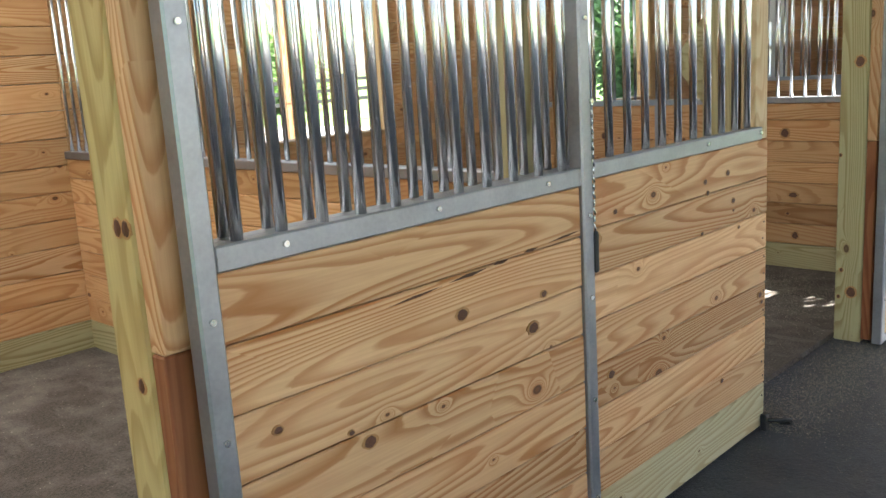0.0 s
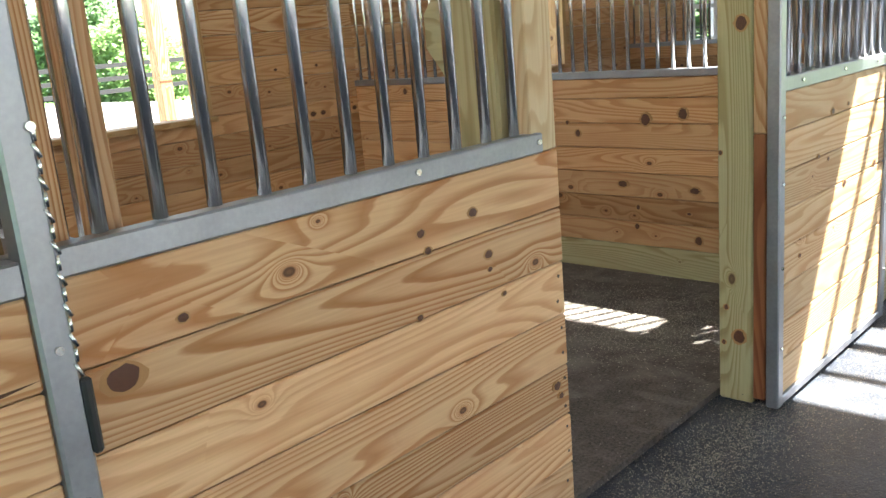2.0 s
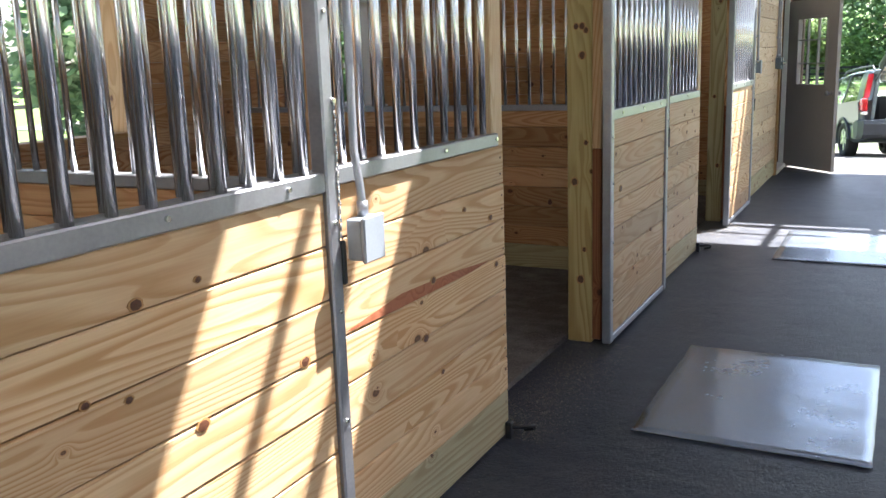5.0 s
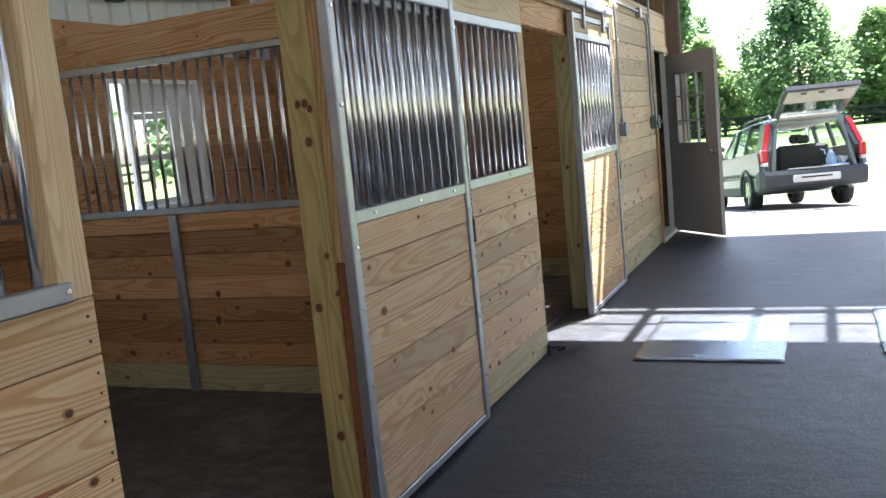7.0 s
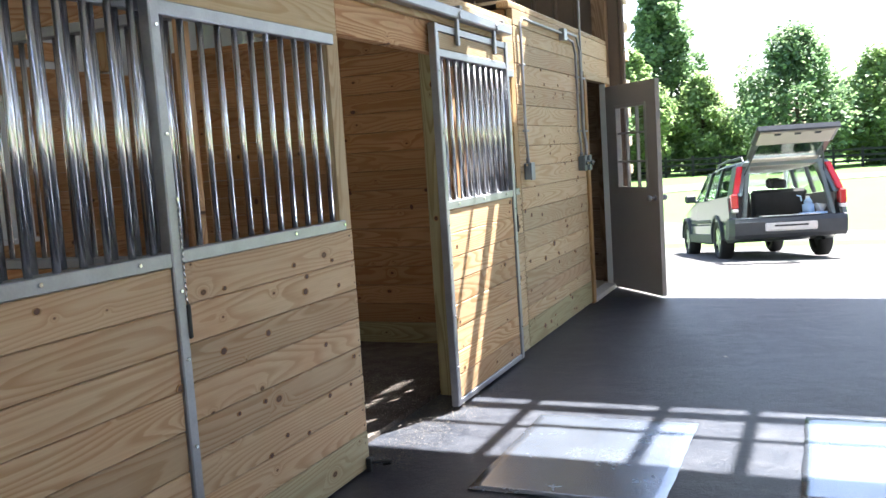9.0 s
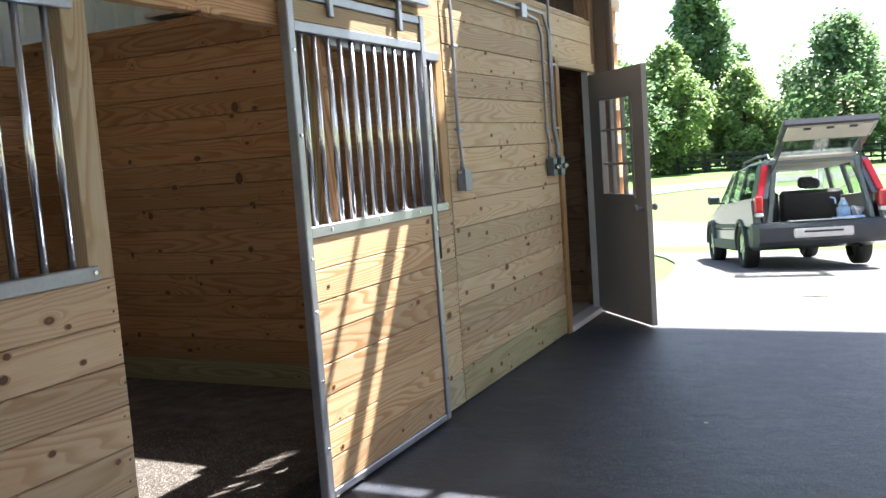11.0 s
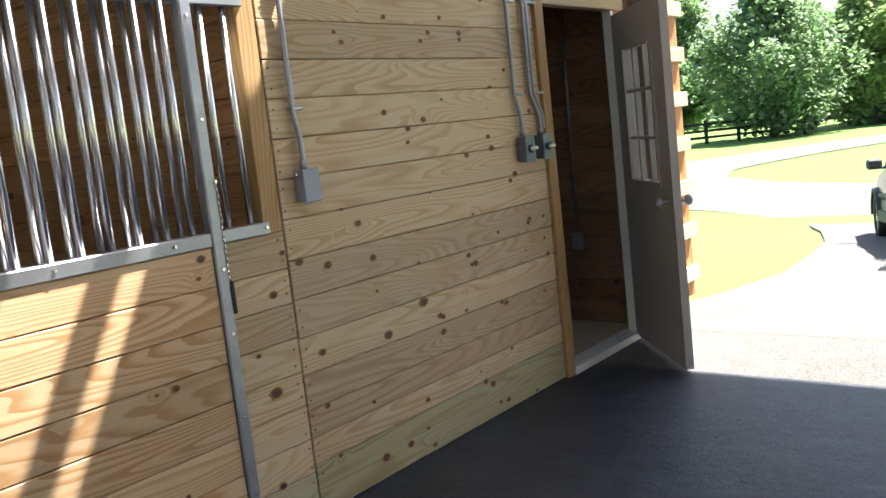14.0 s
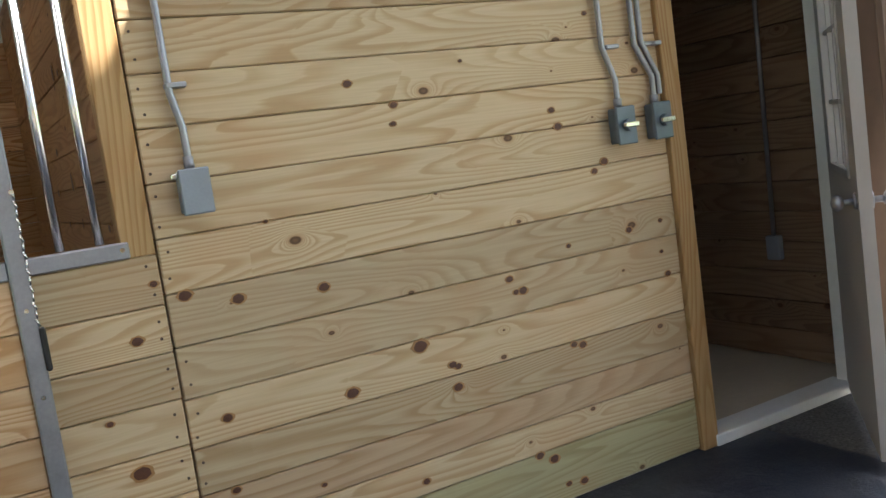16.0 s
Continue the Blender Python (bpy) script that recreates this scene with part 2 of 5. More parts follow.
def block(name, parent, lo, hi, mat, bevel=0.003, label="", kind=""):
    """A squared piece between two corners, its long side along local x."""
    c = [(a + b) / 2 for a, b in zip(lo, hi)]
    d = [abs(b - a) for a, b in zip(lo, hi)]
    if d[0] >= d[1] and d[0] >= d[2]:
        dims, m = (d[0], d[1], d[2]), pose(*c)
    elif d[1] >= d[2]:
        dims, m = (d[1], d[0], d[2]), pose(*c, 0, 0, 90)
    else:
        dims, m = (d[2], d[1], d[0]), pose(*c, 0, -90, 0)
    ob = new(name, box_mesh(*dims, mat, min(bevel, min(dims) * 0.3)))
    place(ob, parent, m)
    return tagged(ob, label, "", "", kind)


RODS = {}


def rod(name, parent, a, b, r, mat, sides=12, label=""):
    a, b = Vector(a), Vector(b)
    length = round((b - a).length, 3)
    key = (length, r, mat.name, sides)
    if key not in RODS:
        bm = bmesh.new()
        bmesh.ops.create_cone(bm, cap_ends=True, segments=sides, radius1=r, radius2=r, depth=length)
        me = mesh_from(bm, "rod", mat)
        for poly in me.polygons:
            poly.use_smooth = len(poly.vertices) == 4
        RODS[key] = me
    ob = new(name, RODS[key])
    m = Matrix.Translation((a + b) / 2) @ (b - a).to_track_quat("Z", "Y").to_matrix().to_4x4()
    place(ob, parent, m)
    return tagged(ob, label)


def tube_path(name, parent, pts, r, mat, label="", sides=4):
    """A bent round tube through the points."""
    cu = bpy.data.curves.new(name, "CURVE")
    cu.dimensions, cu.bevel_depth, cu.bevel_resolution = "3D", r, sides
    sp = cu.splines.new("POLY")
    sp.points.add(len(pts) - 1)
    for q, p in zip(sp.points, pts):
        q.co = (*p, 1)
    cu.materials.append(mat)
    tmp = bpy.data.objects.new(name, cu)
    scene.collection.objects.link(tmp)
    me = bpy.data.meshes.new_from_object(tmp.evaluated_get(bpy.context.evaluated_depsgraph_get()))
    bpy.data.objects.remove(tmp)
    bpy.data.curves.remove(cu)
    ob = new(name, me)
    for poly in me.polygons:
        poly.use_smooth = True
    place(ob, parent, Matrix.Identity(4))
    return tagged(ob, label)


def sheet(name, parent, verts, faces, mat, kind="", label="", category=""):
    me = bpy.data.meshes.new(name)
    me.from_pydata(verts, [], faces)
    me.materials.append(mat)
    me.update()
    ob = new(name, me)
    place(ob, parent, Matrix.Identity(4))
    return tagged(ob, label, category, "", kind)


def planks(parent, axis, a0, a1, zs, lo, hi, mats, gap=0.0025, base=None, stained={}):
    """Horizontal planks along axis 'y' (or 'x') from a0 to a1; zs the joints, lo to hi the thickness."""
    rnd = random.Random(hash((round(a0, 2), round(lo, 2))) & 0xffff)
    for k, (z0, z1) in enumerate(zip(zs[:-1], zs[1:])):
        mat = base if (base and k == 0) else stained.get(k) or mats[rnd.randrange(len(mats))]
        d = rnd.uniform(-0.0015, 0.0015)
        if axis == "y":
            block("plank", parent, (lo + d, a0, z0 + gap / 2), (hi + d, a1, z1 - gap / 2), mat, 0.004)
        else:
            block("plank", parent, (a0, lo + d, z0 + gap / 2), (a1, hi + d, z1 - gap / 2), mat, 0.004)


def steps(z0, first, each, top):
    out = [z0, z0 + first]
    while out[-1] + each < top - 0.04:
        out.append(out[-1] + each)
    out.append(top)
    return out


# ---- plan ----
FRONTS = [(1.58, 4.14), (5.38, 7.75), (9.0, 11.415), (12.62, 13.972)]
WIDTHS = [1.225, 1.21, 1.205, 1.24]
DOORS = [1.655, 5.335, 8.935, 12.40]
PARTS = [3.02, 6.68, 10.42]
BACK = -3.5
RAIL = 1.162
PRAIL = 1.125
BAR_TOP = 2.03
WINDOWS = [(4.24, 5.46), (8.13, 9.28), (11.60, 12.74)]

# ---- floors and shell ----
aisle = holder("floor_aisle", 2, 8, 0, "black trodden asphalt aisle floor with dust", "floor", kind="structure")
block("slab", aisle, (-0.19, -6, -0.3), (6.6, 16.26, 0.0), AISLE, 0)
# Sunlit end of the aisle, its brightness put into a paler material.
block("apron", aisle, (-0.02, 16.26, -0.3), (6.6, 17.12, 0.0), DRIVE, 0, "aisle floor end, sunlight put into its paler colour")
stallf = holder("floor_stalls", -2, 7, 0, "dark brown stone-dust stall floor", "floor", kind="structure")
block("slab", stallf, (-4.2, -6, -0.3), (-0.19, 14.0, 0.028), STALLFLOOR, 0)

roof = holder("ceiling", 0, 8, 4.0, "unseen light roof underside with two skylight strips and added sun slots", "roof", kind="structure")
ROOF_Z = 4.0


def roof_sheet_material(name, through_share):
    m, nt, b = material(name)
    b.inputs["Base Color"].default_value = (0.7, 0.7, 0.68, 1)
    n = node(nt, "TexNoise", {"Scale": 3.0})
    t = node(nt, "BsdfTranslucent", {"Color": ramp(nt, n.outputs[0], [(0.3, (0.62, 0.62, 0.60)), (0.7, (0.7, 0.7, 0.68))])})
    nt.links.new(node(nt, "MixShader", {0: through_share, 1: b.outputs[0], 2: t.outputs[0]}).outputs[0], nt.nodes["Material Output"].inputs[0])
    return m


# Unseen sheets that pass some sun, added as fill light for the stalls.
ROOFFILL = roof_sheet_material("translucent_roof_sheet", 0.36)
ROOFFILL_DIM = roof_sheet_material("dim_fill_roof_sheet", 0.02)
SKY = [(7.74, 8.68), (13.97, 14.96)]
spans = [-6.4] + [v for s in SKY for v in s] + [18.41]
for k in range(0, len(spans), 2):
    block("roof_panel", roof, (0.66, spans[k], ROOF_Z), (7.2, spans[k + 1], ROOF_Z + 0.06), ROOFIN, 0)
# Unseen panels, slotted so that sun patches drop onto the stall floors.
side = [-6.4, 8.02, 8.40, 13.97, 15.26, 18.41]
for k in range(0, 6, 2):
    block("roof_panel", roof, (-0.28, side[k], ROOF_Z), (0.66, side[k + 1], ROOF_Z + 0.06), ROOFIN, 0)
block("roof_panel", roof, (-0.5, -6.4, ROOF_Z), (-0.28, 18.41, ROOF_Z + 0.06), ROOFIN, 0)
for a, b, mt in ((-6.4, 3.3, ROOFFILL), (3.3, 7.3, ROOFFILL_DIM)):
    sheet("roof_sheet", roof, [(-4.5, a, ROOF_Z + 0.03), (-0.5, a, ROOF_Z + 0.03), (-0.5, b, ROOF_Z + 0.03), (-4.5, b, ROOF_Z + 0.03)], [(0, 1, 2, 3)], mt)
block("roof_panel", roof, (-4.5, 7.3, ROOF_Z), (-0.5, 18.41, ROOF_Z + 0.06), ROOFIN, 0)
for s0, s1 in SKY:
    block("roof_panel", roof, (6.0, s0, ROOF_Z), (7.2, s1, ROOF_Z + 0.06), ROOFIN, 0)
    for x in (0.69, 1.57, 2.32, 2.79, 3.75, 4.86):
        block("purlin", roof, (x - 0.03, s0, ROOF_Z), (x + 0.03, s1, ROOF_Z + 0.05), ROOFIN, 0)
for y, w in ((14.80, 0.05), (14.45, 0.014), (8.40, 0.035), (8.06, 0.02)):
    block("skylight_bar", roof, (0.66, y - w, ROOF_Z + 0.01), (6.0, y + w, ROOF_Z + 0.05), ROOFIN, 0)

wall_right = holder("wall_right", 6.6, 6, 0, "unseen board wall across the aisle, gapped to let light in", "wall", kind="structure")
# Unseen wall; its tall gaps light the aisle and streak the bars' reflections.
LIGHT_GAPS = [(-2.4, -1.5), (-1.0, 0.1), (0.6, 1.6), (2.0, 3.0), (4.0, 5.1), (6.1, 7.2), (9.5, 10.3), (12.6, 13.4), (16.1, 17.2)]
for (_, y0), (y1, _) in zip([(0, -6.0)] + LIGHT_GAPS, LIGHT_GAPS + [(18.0, 0)]):
    block("panel", wall_right, (6.6, y0, 0), (6.72, y1, 3.3), PINE, 0)
block("panel", wall_right, (6.6, -6, 3.301), (6.72, 18.0, 3.5), PINE, 0)

# outer back wall: planks to 2.35 m, ribbed metal above
back = holder("wall_back", BACK, 6, 0, "orange-brown pine plank back wall of the stalls", "wall", kind="structure")
zs = steps(0.0, 0.19, 0.15, 2.35)
for a, b in zip([-2.0] + PARTS, PARTS + [14.0]):
    win = [w for w in WINDOWS if a < w[0] < b]
    if not win:
        planks(back, "y", a, b, zs, BACK - 0.04, BACK, [PINE_ORANGE, PINE_ORANGE, PINE], base=TREATED)
        continue
    w0, w1 = win[0]
    low = [z for z in zs if z < 1.05] + [1.06]
    planks(back, "y", a, b, low, BACK - 0.04, BACK, [PINE_ORANGE, PINE_ORANGE, PINE], base=TREATED)
    up = [1.06] + [z for z in zs if 1.10 < z < 2.1] + [2.12]
    planks(back, "y", a, w0, up, BACK - 0.04, BACK, [PINE_ORANGE, PINE])
    planks(back, "y", w1, b, up, BACK - 0.04, BACK, [PINE_ORANGE, PINE])
    planks(back, "y", a, b, [2.12, 2.24, 2.35], BACK - 0.04, BACK, [PINE_ORANGE])


def ribbed(parent, y0, y1, z0, z1, x, mat, axis="y"):
    """Ribbed sheet metal: flat pans with raised ribs every 23 cm."""
    vs, fs = [], []
    u = y0
    prof = []
    while u < y1:
        prof += [(u, 0), (u + 0.17, 0), (u + 0.185, 0.02), (u + 0.215, 0.02), (u + 0.23, 0)]
        u += 0.23
    for a, d in prof:
        for z in (z0, z1):
            vs.append((x + d, a, z) if axis == "y" else (a, x - d, z))
    for k in range(len(prof) - 1):
        fs.append((2 * k, 2 * k + 2, 2 * k + 3, 2 * k + 1))
    return sheet("siding", parent, vs, fs, mat)


upper = holder("wall_upper", BACK, 6, 2.35, "pale ribbed metal siding above the stalls", "wall", kind="structure")
ribbed(upper, -6, 17.1, 2.35, 3.45, BACK - 0.10, SIDING)
for z in (2.42, 3.05):
    block("girt", upper, (BACK - 0.08, -6, z), (BACK - 0.04, 13.3, z + 0.14), PINE_ORANGE)
for y in (3.02, 6.68, 10.42, 13.6):
    block("post", upper, (BACK - 0.08, y - 0.07, 2.36), (BACK + 0.05, y + 0.07, 4.0), CASING)
outer = holder("wall_outer", BACK - 0.14, 6, 0, "pale ribbed metal outer siding", "wall", kind="structure")
for a, b in zip([-6.0] + [w[1] for w in WINDOWS], [w[0] for w in WINDOWS] + [17.1]):
    block("siding", outer, (BACK - 0.16, a, 0), (BACK - 0.145, b, 3.45), SIDING, 0)
for w0, w1 in WINDOWS:
    block("siding", outer, (BACK - 0.16, w0, 0), (BACK - 0.145, w1, 1.05), SIDING, 0)
    block("siding", outer, (BACK - 0.16, w0, 2.13), (BACK - 0.145, w1, 3.45), SIDING, 0)

block("eave_board", upper, (BACK - 0.14, -6, 3.45), (BACK - 0.09, 17.1, 4.0), SIDING, 0)
pipe = holder("wall_pipe", BACK - 0.02, 12.6, 2.86, "pale pipe clamped along the upper wall", "pipe")
rod("pipe", pipe, (BACK - 0.01, 11.95, 2.80), (BACK - 0.01, 13.35, 2.90), 0.028, SIDING)
block("clamp", pipe, (BACK - 0.05, 11.8, 2.74), (BACK + 0.03, 11.95, 2.86), BLACK)
gable = holder("wall_gable", -2, 17.1, 0, "dark brown ribbed metal end wall", "wall", kind="structure")
ribbed(gable, -4.2, -0.05, 0, 4.0, 17.12, SIDING_DARK, axis="x")
block("siding", gable, (-4.2, 17.14, 0), (-0.02, 17.2, 4.0), SIDING_DARK, 0)
block("corner_post", gable, (-0.14, 17.0, 0), (0.0, 17.14, 4.0), SHADEPINE, 0.004)
# Unseen header, placed to put the sun's shade edge near y = 16.2.
block("header", gable, (-0.02, 18.27, 3.9), (6.7, 18.41, 4.0), SIDING_DARK, 0)
# Unseen end wall, open across the aisle so that daylight comes in.
south = holder("wall_south", 0, -6, 0, "plain board end wall", "wall", kind="structure")
block("panel", south, (-4.3, -2.6, 0), (-0.05, -2.5, 3.0), PINE, 0)
block("panel", south, (5.6, -2.6, 0), (6.7, -2.5, 4.0), PINE, 0)


# ---- windows of the stalls ----
def window(n, w0, w1, sash):
    w = holder("window_%d" % n, BACK - 0.07, (w0 + w1) / 2, 1.06, "open stall window with a pale wooden frame" if not sash else "stall window with a white frame and sash", "window", kind="structure")
    mat = WHITE if sash else CASING
    x0, x1 = BACK - 0.145, BACK + 0.015
    block("sill", w, (x0, w0 - 0.02, 1.03), (x1 + 0.02, w1 + 0.02, 1.065), mat)
    block("head", w, (x0, w0 + 0.0, 2.09), (x1, w1, 2.125), mat)
    block("jamb", w, (x0, w0, 1.065), (x1, w0 + 0.05, 2.09), mat)
    block("jamb", w, (x0, w1 - 0.05, 1.065), (x1, w1, 2.09), mat)
    if sash:
        xs = BACK - 0.11
        a, b, top = w0 + 0.30, w1 - 0.26, 1.86
        block("surround", w, (xs, b, 1.066), (xs + 0.024, w1 - 0.05, 2.09), WHITE)
        block("surround", w, (xs, a, top), (xs + 0.024, b, 2.09), WHITE)
        for y in (a, b - 0.06):
            block("stile", w, (xs + 0.002, y, 1.07), (xs + 0.04, y + 0.06, top), WHITE)
        for z in (1.07, 1.45, top - 0.06):
            block("rail", w, (xs + 0.002, a + 0.06, z), (xs + 0.04, b - 0.06, z + 0.05), WHITE)
    return w


for n, (w0, w1) in enumerate(WINDOWS):
    window(n + 1, w0, w1, n == 2)


# ---- stall fronts ----
def nails(parent, y, zs, x=0.0):
    rnd = random.Random(int(y * 100))
    for z0, z1 in zip(zs[:-1], zs[1:]):
        for f in (0.25, 0.75):
            yy, z = y + rnd.uniform(-0.008, 0.008), z0 + (z1 - z0) * f + rnd.uniform(-0.01, 0.01)
            rod("nail", parent, (x - 0.004, yy, z), (x + 0.0012, yy, z), 0.0045, NAIL, 7)


def front_panel(k, y0, y1):
    w = holder("wall_front_%d" % (k + 1), -0.02, (y0 + y1) / 2, 0, "pine plank stall front with a galvanised bar grille", "stall front", kind="structure")
    zs = [0.01, 0.19] + [0.19 + 0.1375 * i for i in range(1, 7)] + [RAIL]
    last = k == 3
    endb = 0.10 if not last else 0.09
    planks(w, "y", y0 + 0.125, y1 - (0 if not last else 0), zs, -0.045, 0.0, ([PINE], [HONEY], [GREYPINE], [PALE])[k], base=BASEBOARD)
    # end boards and header
    block("end_board", w, (-0.06, y1 - endb, RAIL), (-0.002, y1, BAR_TOP + 0.02), PALE if not last else CASING)
    block("header", w, (-0.07, y0, BAR_TOP + 0.02), (-0.004, y1, 2.42), PALE)
    a, b = y0 + 0.14, y1 - endb
    block("rail", w, (-0.03, y0 + 0.13, RAIL), (0.012, y1 - 0.07, RAIL + 0.047), STEEL, 0.004)
    block("rail", w, (-0.03, y0 + 0.13, BAR_TOP - 0.03), (0.012, y1 - 0.06, BAR_TOP + 0.02), STEEL, 0.004)
    n = int(round((b - a) / 0.102))
    for i in range(n):
        y = a + (b - a) * (i + 0.5) / n
        rod("bar", w, (-0.012, y, RAIL + 0.05), (-0.012, y, BAR_TOP - 0.025), 0.0125, TUBE)
    nails(w, y1 - 0.025, zs)
    for y in (y1 - 0.09, y1 - 0.5):
        rod("screw", w, (0.012, y, RAIL + 0.027), (0.018, y, RAIL + 0.027), 0.007, SCREW, 8)
    return w


for k, (y0, y1) in enumerate(FRONTS):
    front_panel(k, y0, y1)


def stall_post(y, timber):
    p = holder("post", -0.12, y + 0.07, 0, "%s square timber post with a dark trim board" % ("yellowed pine" if timber is YELLOWED else "greenish pressure-treated"), "post", "posts of the stall fronts")
    block("timber", p, (-0.18, y, 0), (-0.05, y + 0.14, 2.42), timber, 0.006)
    block("upper_trim", p, (-0.05, y + 0.005, 1.02), (-0.002, y + 0.12, 2.42), PINE, 0.004, "orange pine trim board")
    block("lower_trim", p, (-0.05, y + 0.005, 0.02), (-0.004, y + 0.12, 1.018), REDWOOD, 0.004, "red-brown stained trim board")
    return p


for y, timber in ((1.61, YELLOWED), (5.38, TREATED), (8.985, YELLOWED), (12.69, TREATED)):
    stall_post(y, timber)


# ---- sliding stall doors ----
def stall_door(y0, width, woods):
    d = holder("stall_door", 0.04, y0 + width / 2, 0, "open sliding stall door, pine planks in a steel frame with bars", "door", "sliding stall doors")
    y1 = y0 + width
    xa, xb = 0.022, 0.062
    for y in (y0, y1 - 0.048):
        block("stile", d, (xa - 0.003, y, 0.02), (xb + 0.004, y + 0.048, 2.215), STEEL, 0.005)
    zs = [0.055 + (RAIL - 0.055) * i / 8 for i in range(9)]
    planks(d, "y", y0 + 0.048, y1 - 0.048, zs, xa + 0.004, xb - 0.008, woods, base=woods[0])
    planks(d, "y", y0 + 0.048, y1 - 0.048, [2.075, 2.17], xa + 0.004, xb - 0.01, [PALE])
    for z0, z1 in ((0.02, 0.055), (RAIL, RAIL + 0.05), (2.03, 2.075), (2.17, 2.212)):
        block("rail", d, (xa, y0 + 0.048, z0), (xb, y1 - 0.048, z1), STEEL, 0.004)
    for i in range(11):
        y = y0 + 0.048 + (width - 0.096) * (i + 0.6) / 11.2
        rod("bar", d, (0.042, y, RAIL + 0.045), (0.042, y, 2.033), 0.0125, TUBE)
    for y in (y0 + 0.024, y1 - 0.024):
        for z in (0.25, 0.55, 0.85, 1.08, 1.6, 1.95):
            rod("screw", d, (xb + 0.003, y, z), (xb + 0.010, y, z), 0.0065, SCREW, 8)
    for y in (y0 + 0.2, y0 + 0.62, y1 - 0.2):
        rod("screw", d, (xb, y, RAIL + 0.028), (xb + 0.007, y, RAIL + 0.028), 0.0065, SCREW, 8)
    for y in (y0 + 0.32, y1 - 0.28):
        h = block("hanger", d, (xb - 0.002, y - 0.018, 2.11), (xb + 0.018, y + 0.018, 2.27), STEEL, 0.004)
        rod("roller", h, (0.055, y, 2.285), (0.105, y, 2.285), 0.022, STEEL, 14)
    # latch: chain of small links and a black snap
    yl = y1 + 0.006
    rod("chain_eye", d, (xb + 0.002, yl - 0.012, 1.385), (xb + 0.012, yl - 0.012, 1.385), 0.007, SCREW, 8)
    for i in range(16):
        z = 1.385 - i * 0.022
        rod("chain_link", d, (xb + 0.006, yl - 0.008 - 0.004 * (i % 2), z), (xb + 0.006, yl - 0.008 + 0.004 * (i % 2), z - 0.02), 0.0032, SCREW, 6)
    block("latch_snap", d, (xb - 0.004, yl - 0.010, 0.915), (xb + 0.012, yl + 0.006, 1.032), BLACK, 0.005, "black latch snap on a chain")
    return d


for y, width, woods in zip(DOORS, WIDTHS, ([PINE], [HONEY], [GREYPINE], [HONEY])):
    stall_door(y, width, woods)


def door_track(y0, y1):
    t = holder("door_track", 0.06, (y0 + y1) / 2, 2.29, "galvanised box track for a sliding stall door", "rail", "door tracks")
    block("track", t, (0.03, y0, 2.262), (0.095, y1, 2.325), STEEL, 0.008)
    block("backing_board", t, (-0.003, y0 - 0.1, 2.23), (0.028, y1, 2.38), PALE)
    n = 4
    for i in range(n):
        y = y0 + 0.15 + (y1 - y0 - 0.3) * i / (n - 1)
        block("bracket", t, (0.028, y - 0.02, 2.325), (0.09, y + 0.02, 2.345), STEEL)


for k, y in enumerate(DOORS):
    door_track(y - 1.32, y + WIDTHS[k] + 0.03)
for (a, b), y in zip(FRONTS[:-1], (5.38, 8.985, 12.69)):
    lint = holder("opening_header", -0.03, (b + y) / 2, 2.1, "pine header board over a stall doorway", "beam", "doorway headers", kind="structure")
    block("board", lint, (-0.07, b, 2.06), (-0.004, y, 2.42), PINE)
    st = holder("floor_stop", 0.05, b - 0.02, 0, "black iron door stop on the floor", "door stop", "door stops")
    block("bracket", st, (0.005, b - 0.05, 0.0), (0.03, b - 0.015, 0.07), BLACK, 0.004)
    tube_path("hook", st, [(0.03, b - 0.03, 0.045), (0.07, b - 0.02, 0.05), (0.10, b + 0.02, 0.045), (0.09, b + 0.05, 0.02), (0.05, b + 0.04, 0.012)], 0.008, BLACK)


# ---- partitions between stalls ----
def partition(k, y):
    w = holder("wall_partition_%d" % (k + 1), -2, y, 0, "orange pine plank partition with a bar grille above", "partition", kind="structure")
    x0, x1, xm = BACK, -0.102, (-1.92, -1.90, -1.97)[k]
    zs = [0.0, 0.19] + [0.19 + 0.1375 * i for i in range(1, 7)] + [PRAIL]
    planks(w, "x", x0, x1, zs, y - 0.02, y + 0.02, [PINE_ORANGE, UMBER, PINE_ORANGE], base=TREATED)
    for s in (-1, 1):
        block("stile", w, (xm - 0.03, y + s * 0.034 - 0.012, 0.01), (xm + 0.03, y + s * 0.034 + 0.012, PRAIL), STEEL, 0.004)
    block("rail", w, (x0, y - 0.03, PRAIL), (x1, y + 0.03, PRAIL + 0.04), STEEL, 0.004)
    block("rail", w, (x0, y - 0.03, 2.02), (x1, y + 0.03, 2.06), STEEL, 0.004)
    block("top_beam", w, (x0, y - 0.025, 2.06), (x1, y + 0.025, 2.27), PINE, 0.004)
    n = 38
    for i in range(n):
        x = x0 + (x1 - x0) * (i + 0.5) / n
        rod("bar", w, (x, y, PRAIL + 0.035), (x, y, 2.025), 0.011, TUBE)
    block("end_trim", w, (-0.10, y - 0.025, 0), (-0.062, y + 0.025, 2.42), PINE, 0.004)
    return w


for k, y in enumerate(PARTS):
    partition(k, y)
bp = holder("brace_post", -0.11, 2.80, 0, "greenish treated post at the partition's end", "post", "posts of the stall fronts")
block("timber", bp, (-0.17, 2.75, 0), (-0.062, 2.86, 2.42), TREATED, 0.005)
block("trim", bp, (-0.061, 2.875, 0.02), (-0.049, 2.95, 2.42), PINE, 0.003, "orange pine trim board")
kp = holder("brace_post", -0.14, 4.0, 0, "greenish treated post with a bolted knee block", "post", "posts of the stall fronts")
block("timber", kp, (-0.205, 4.02, 0), (-0.075, 4.115, 2.42), TREATED, 0.006)
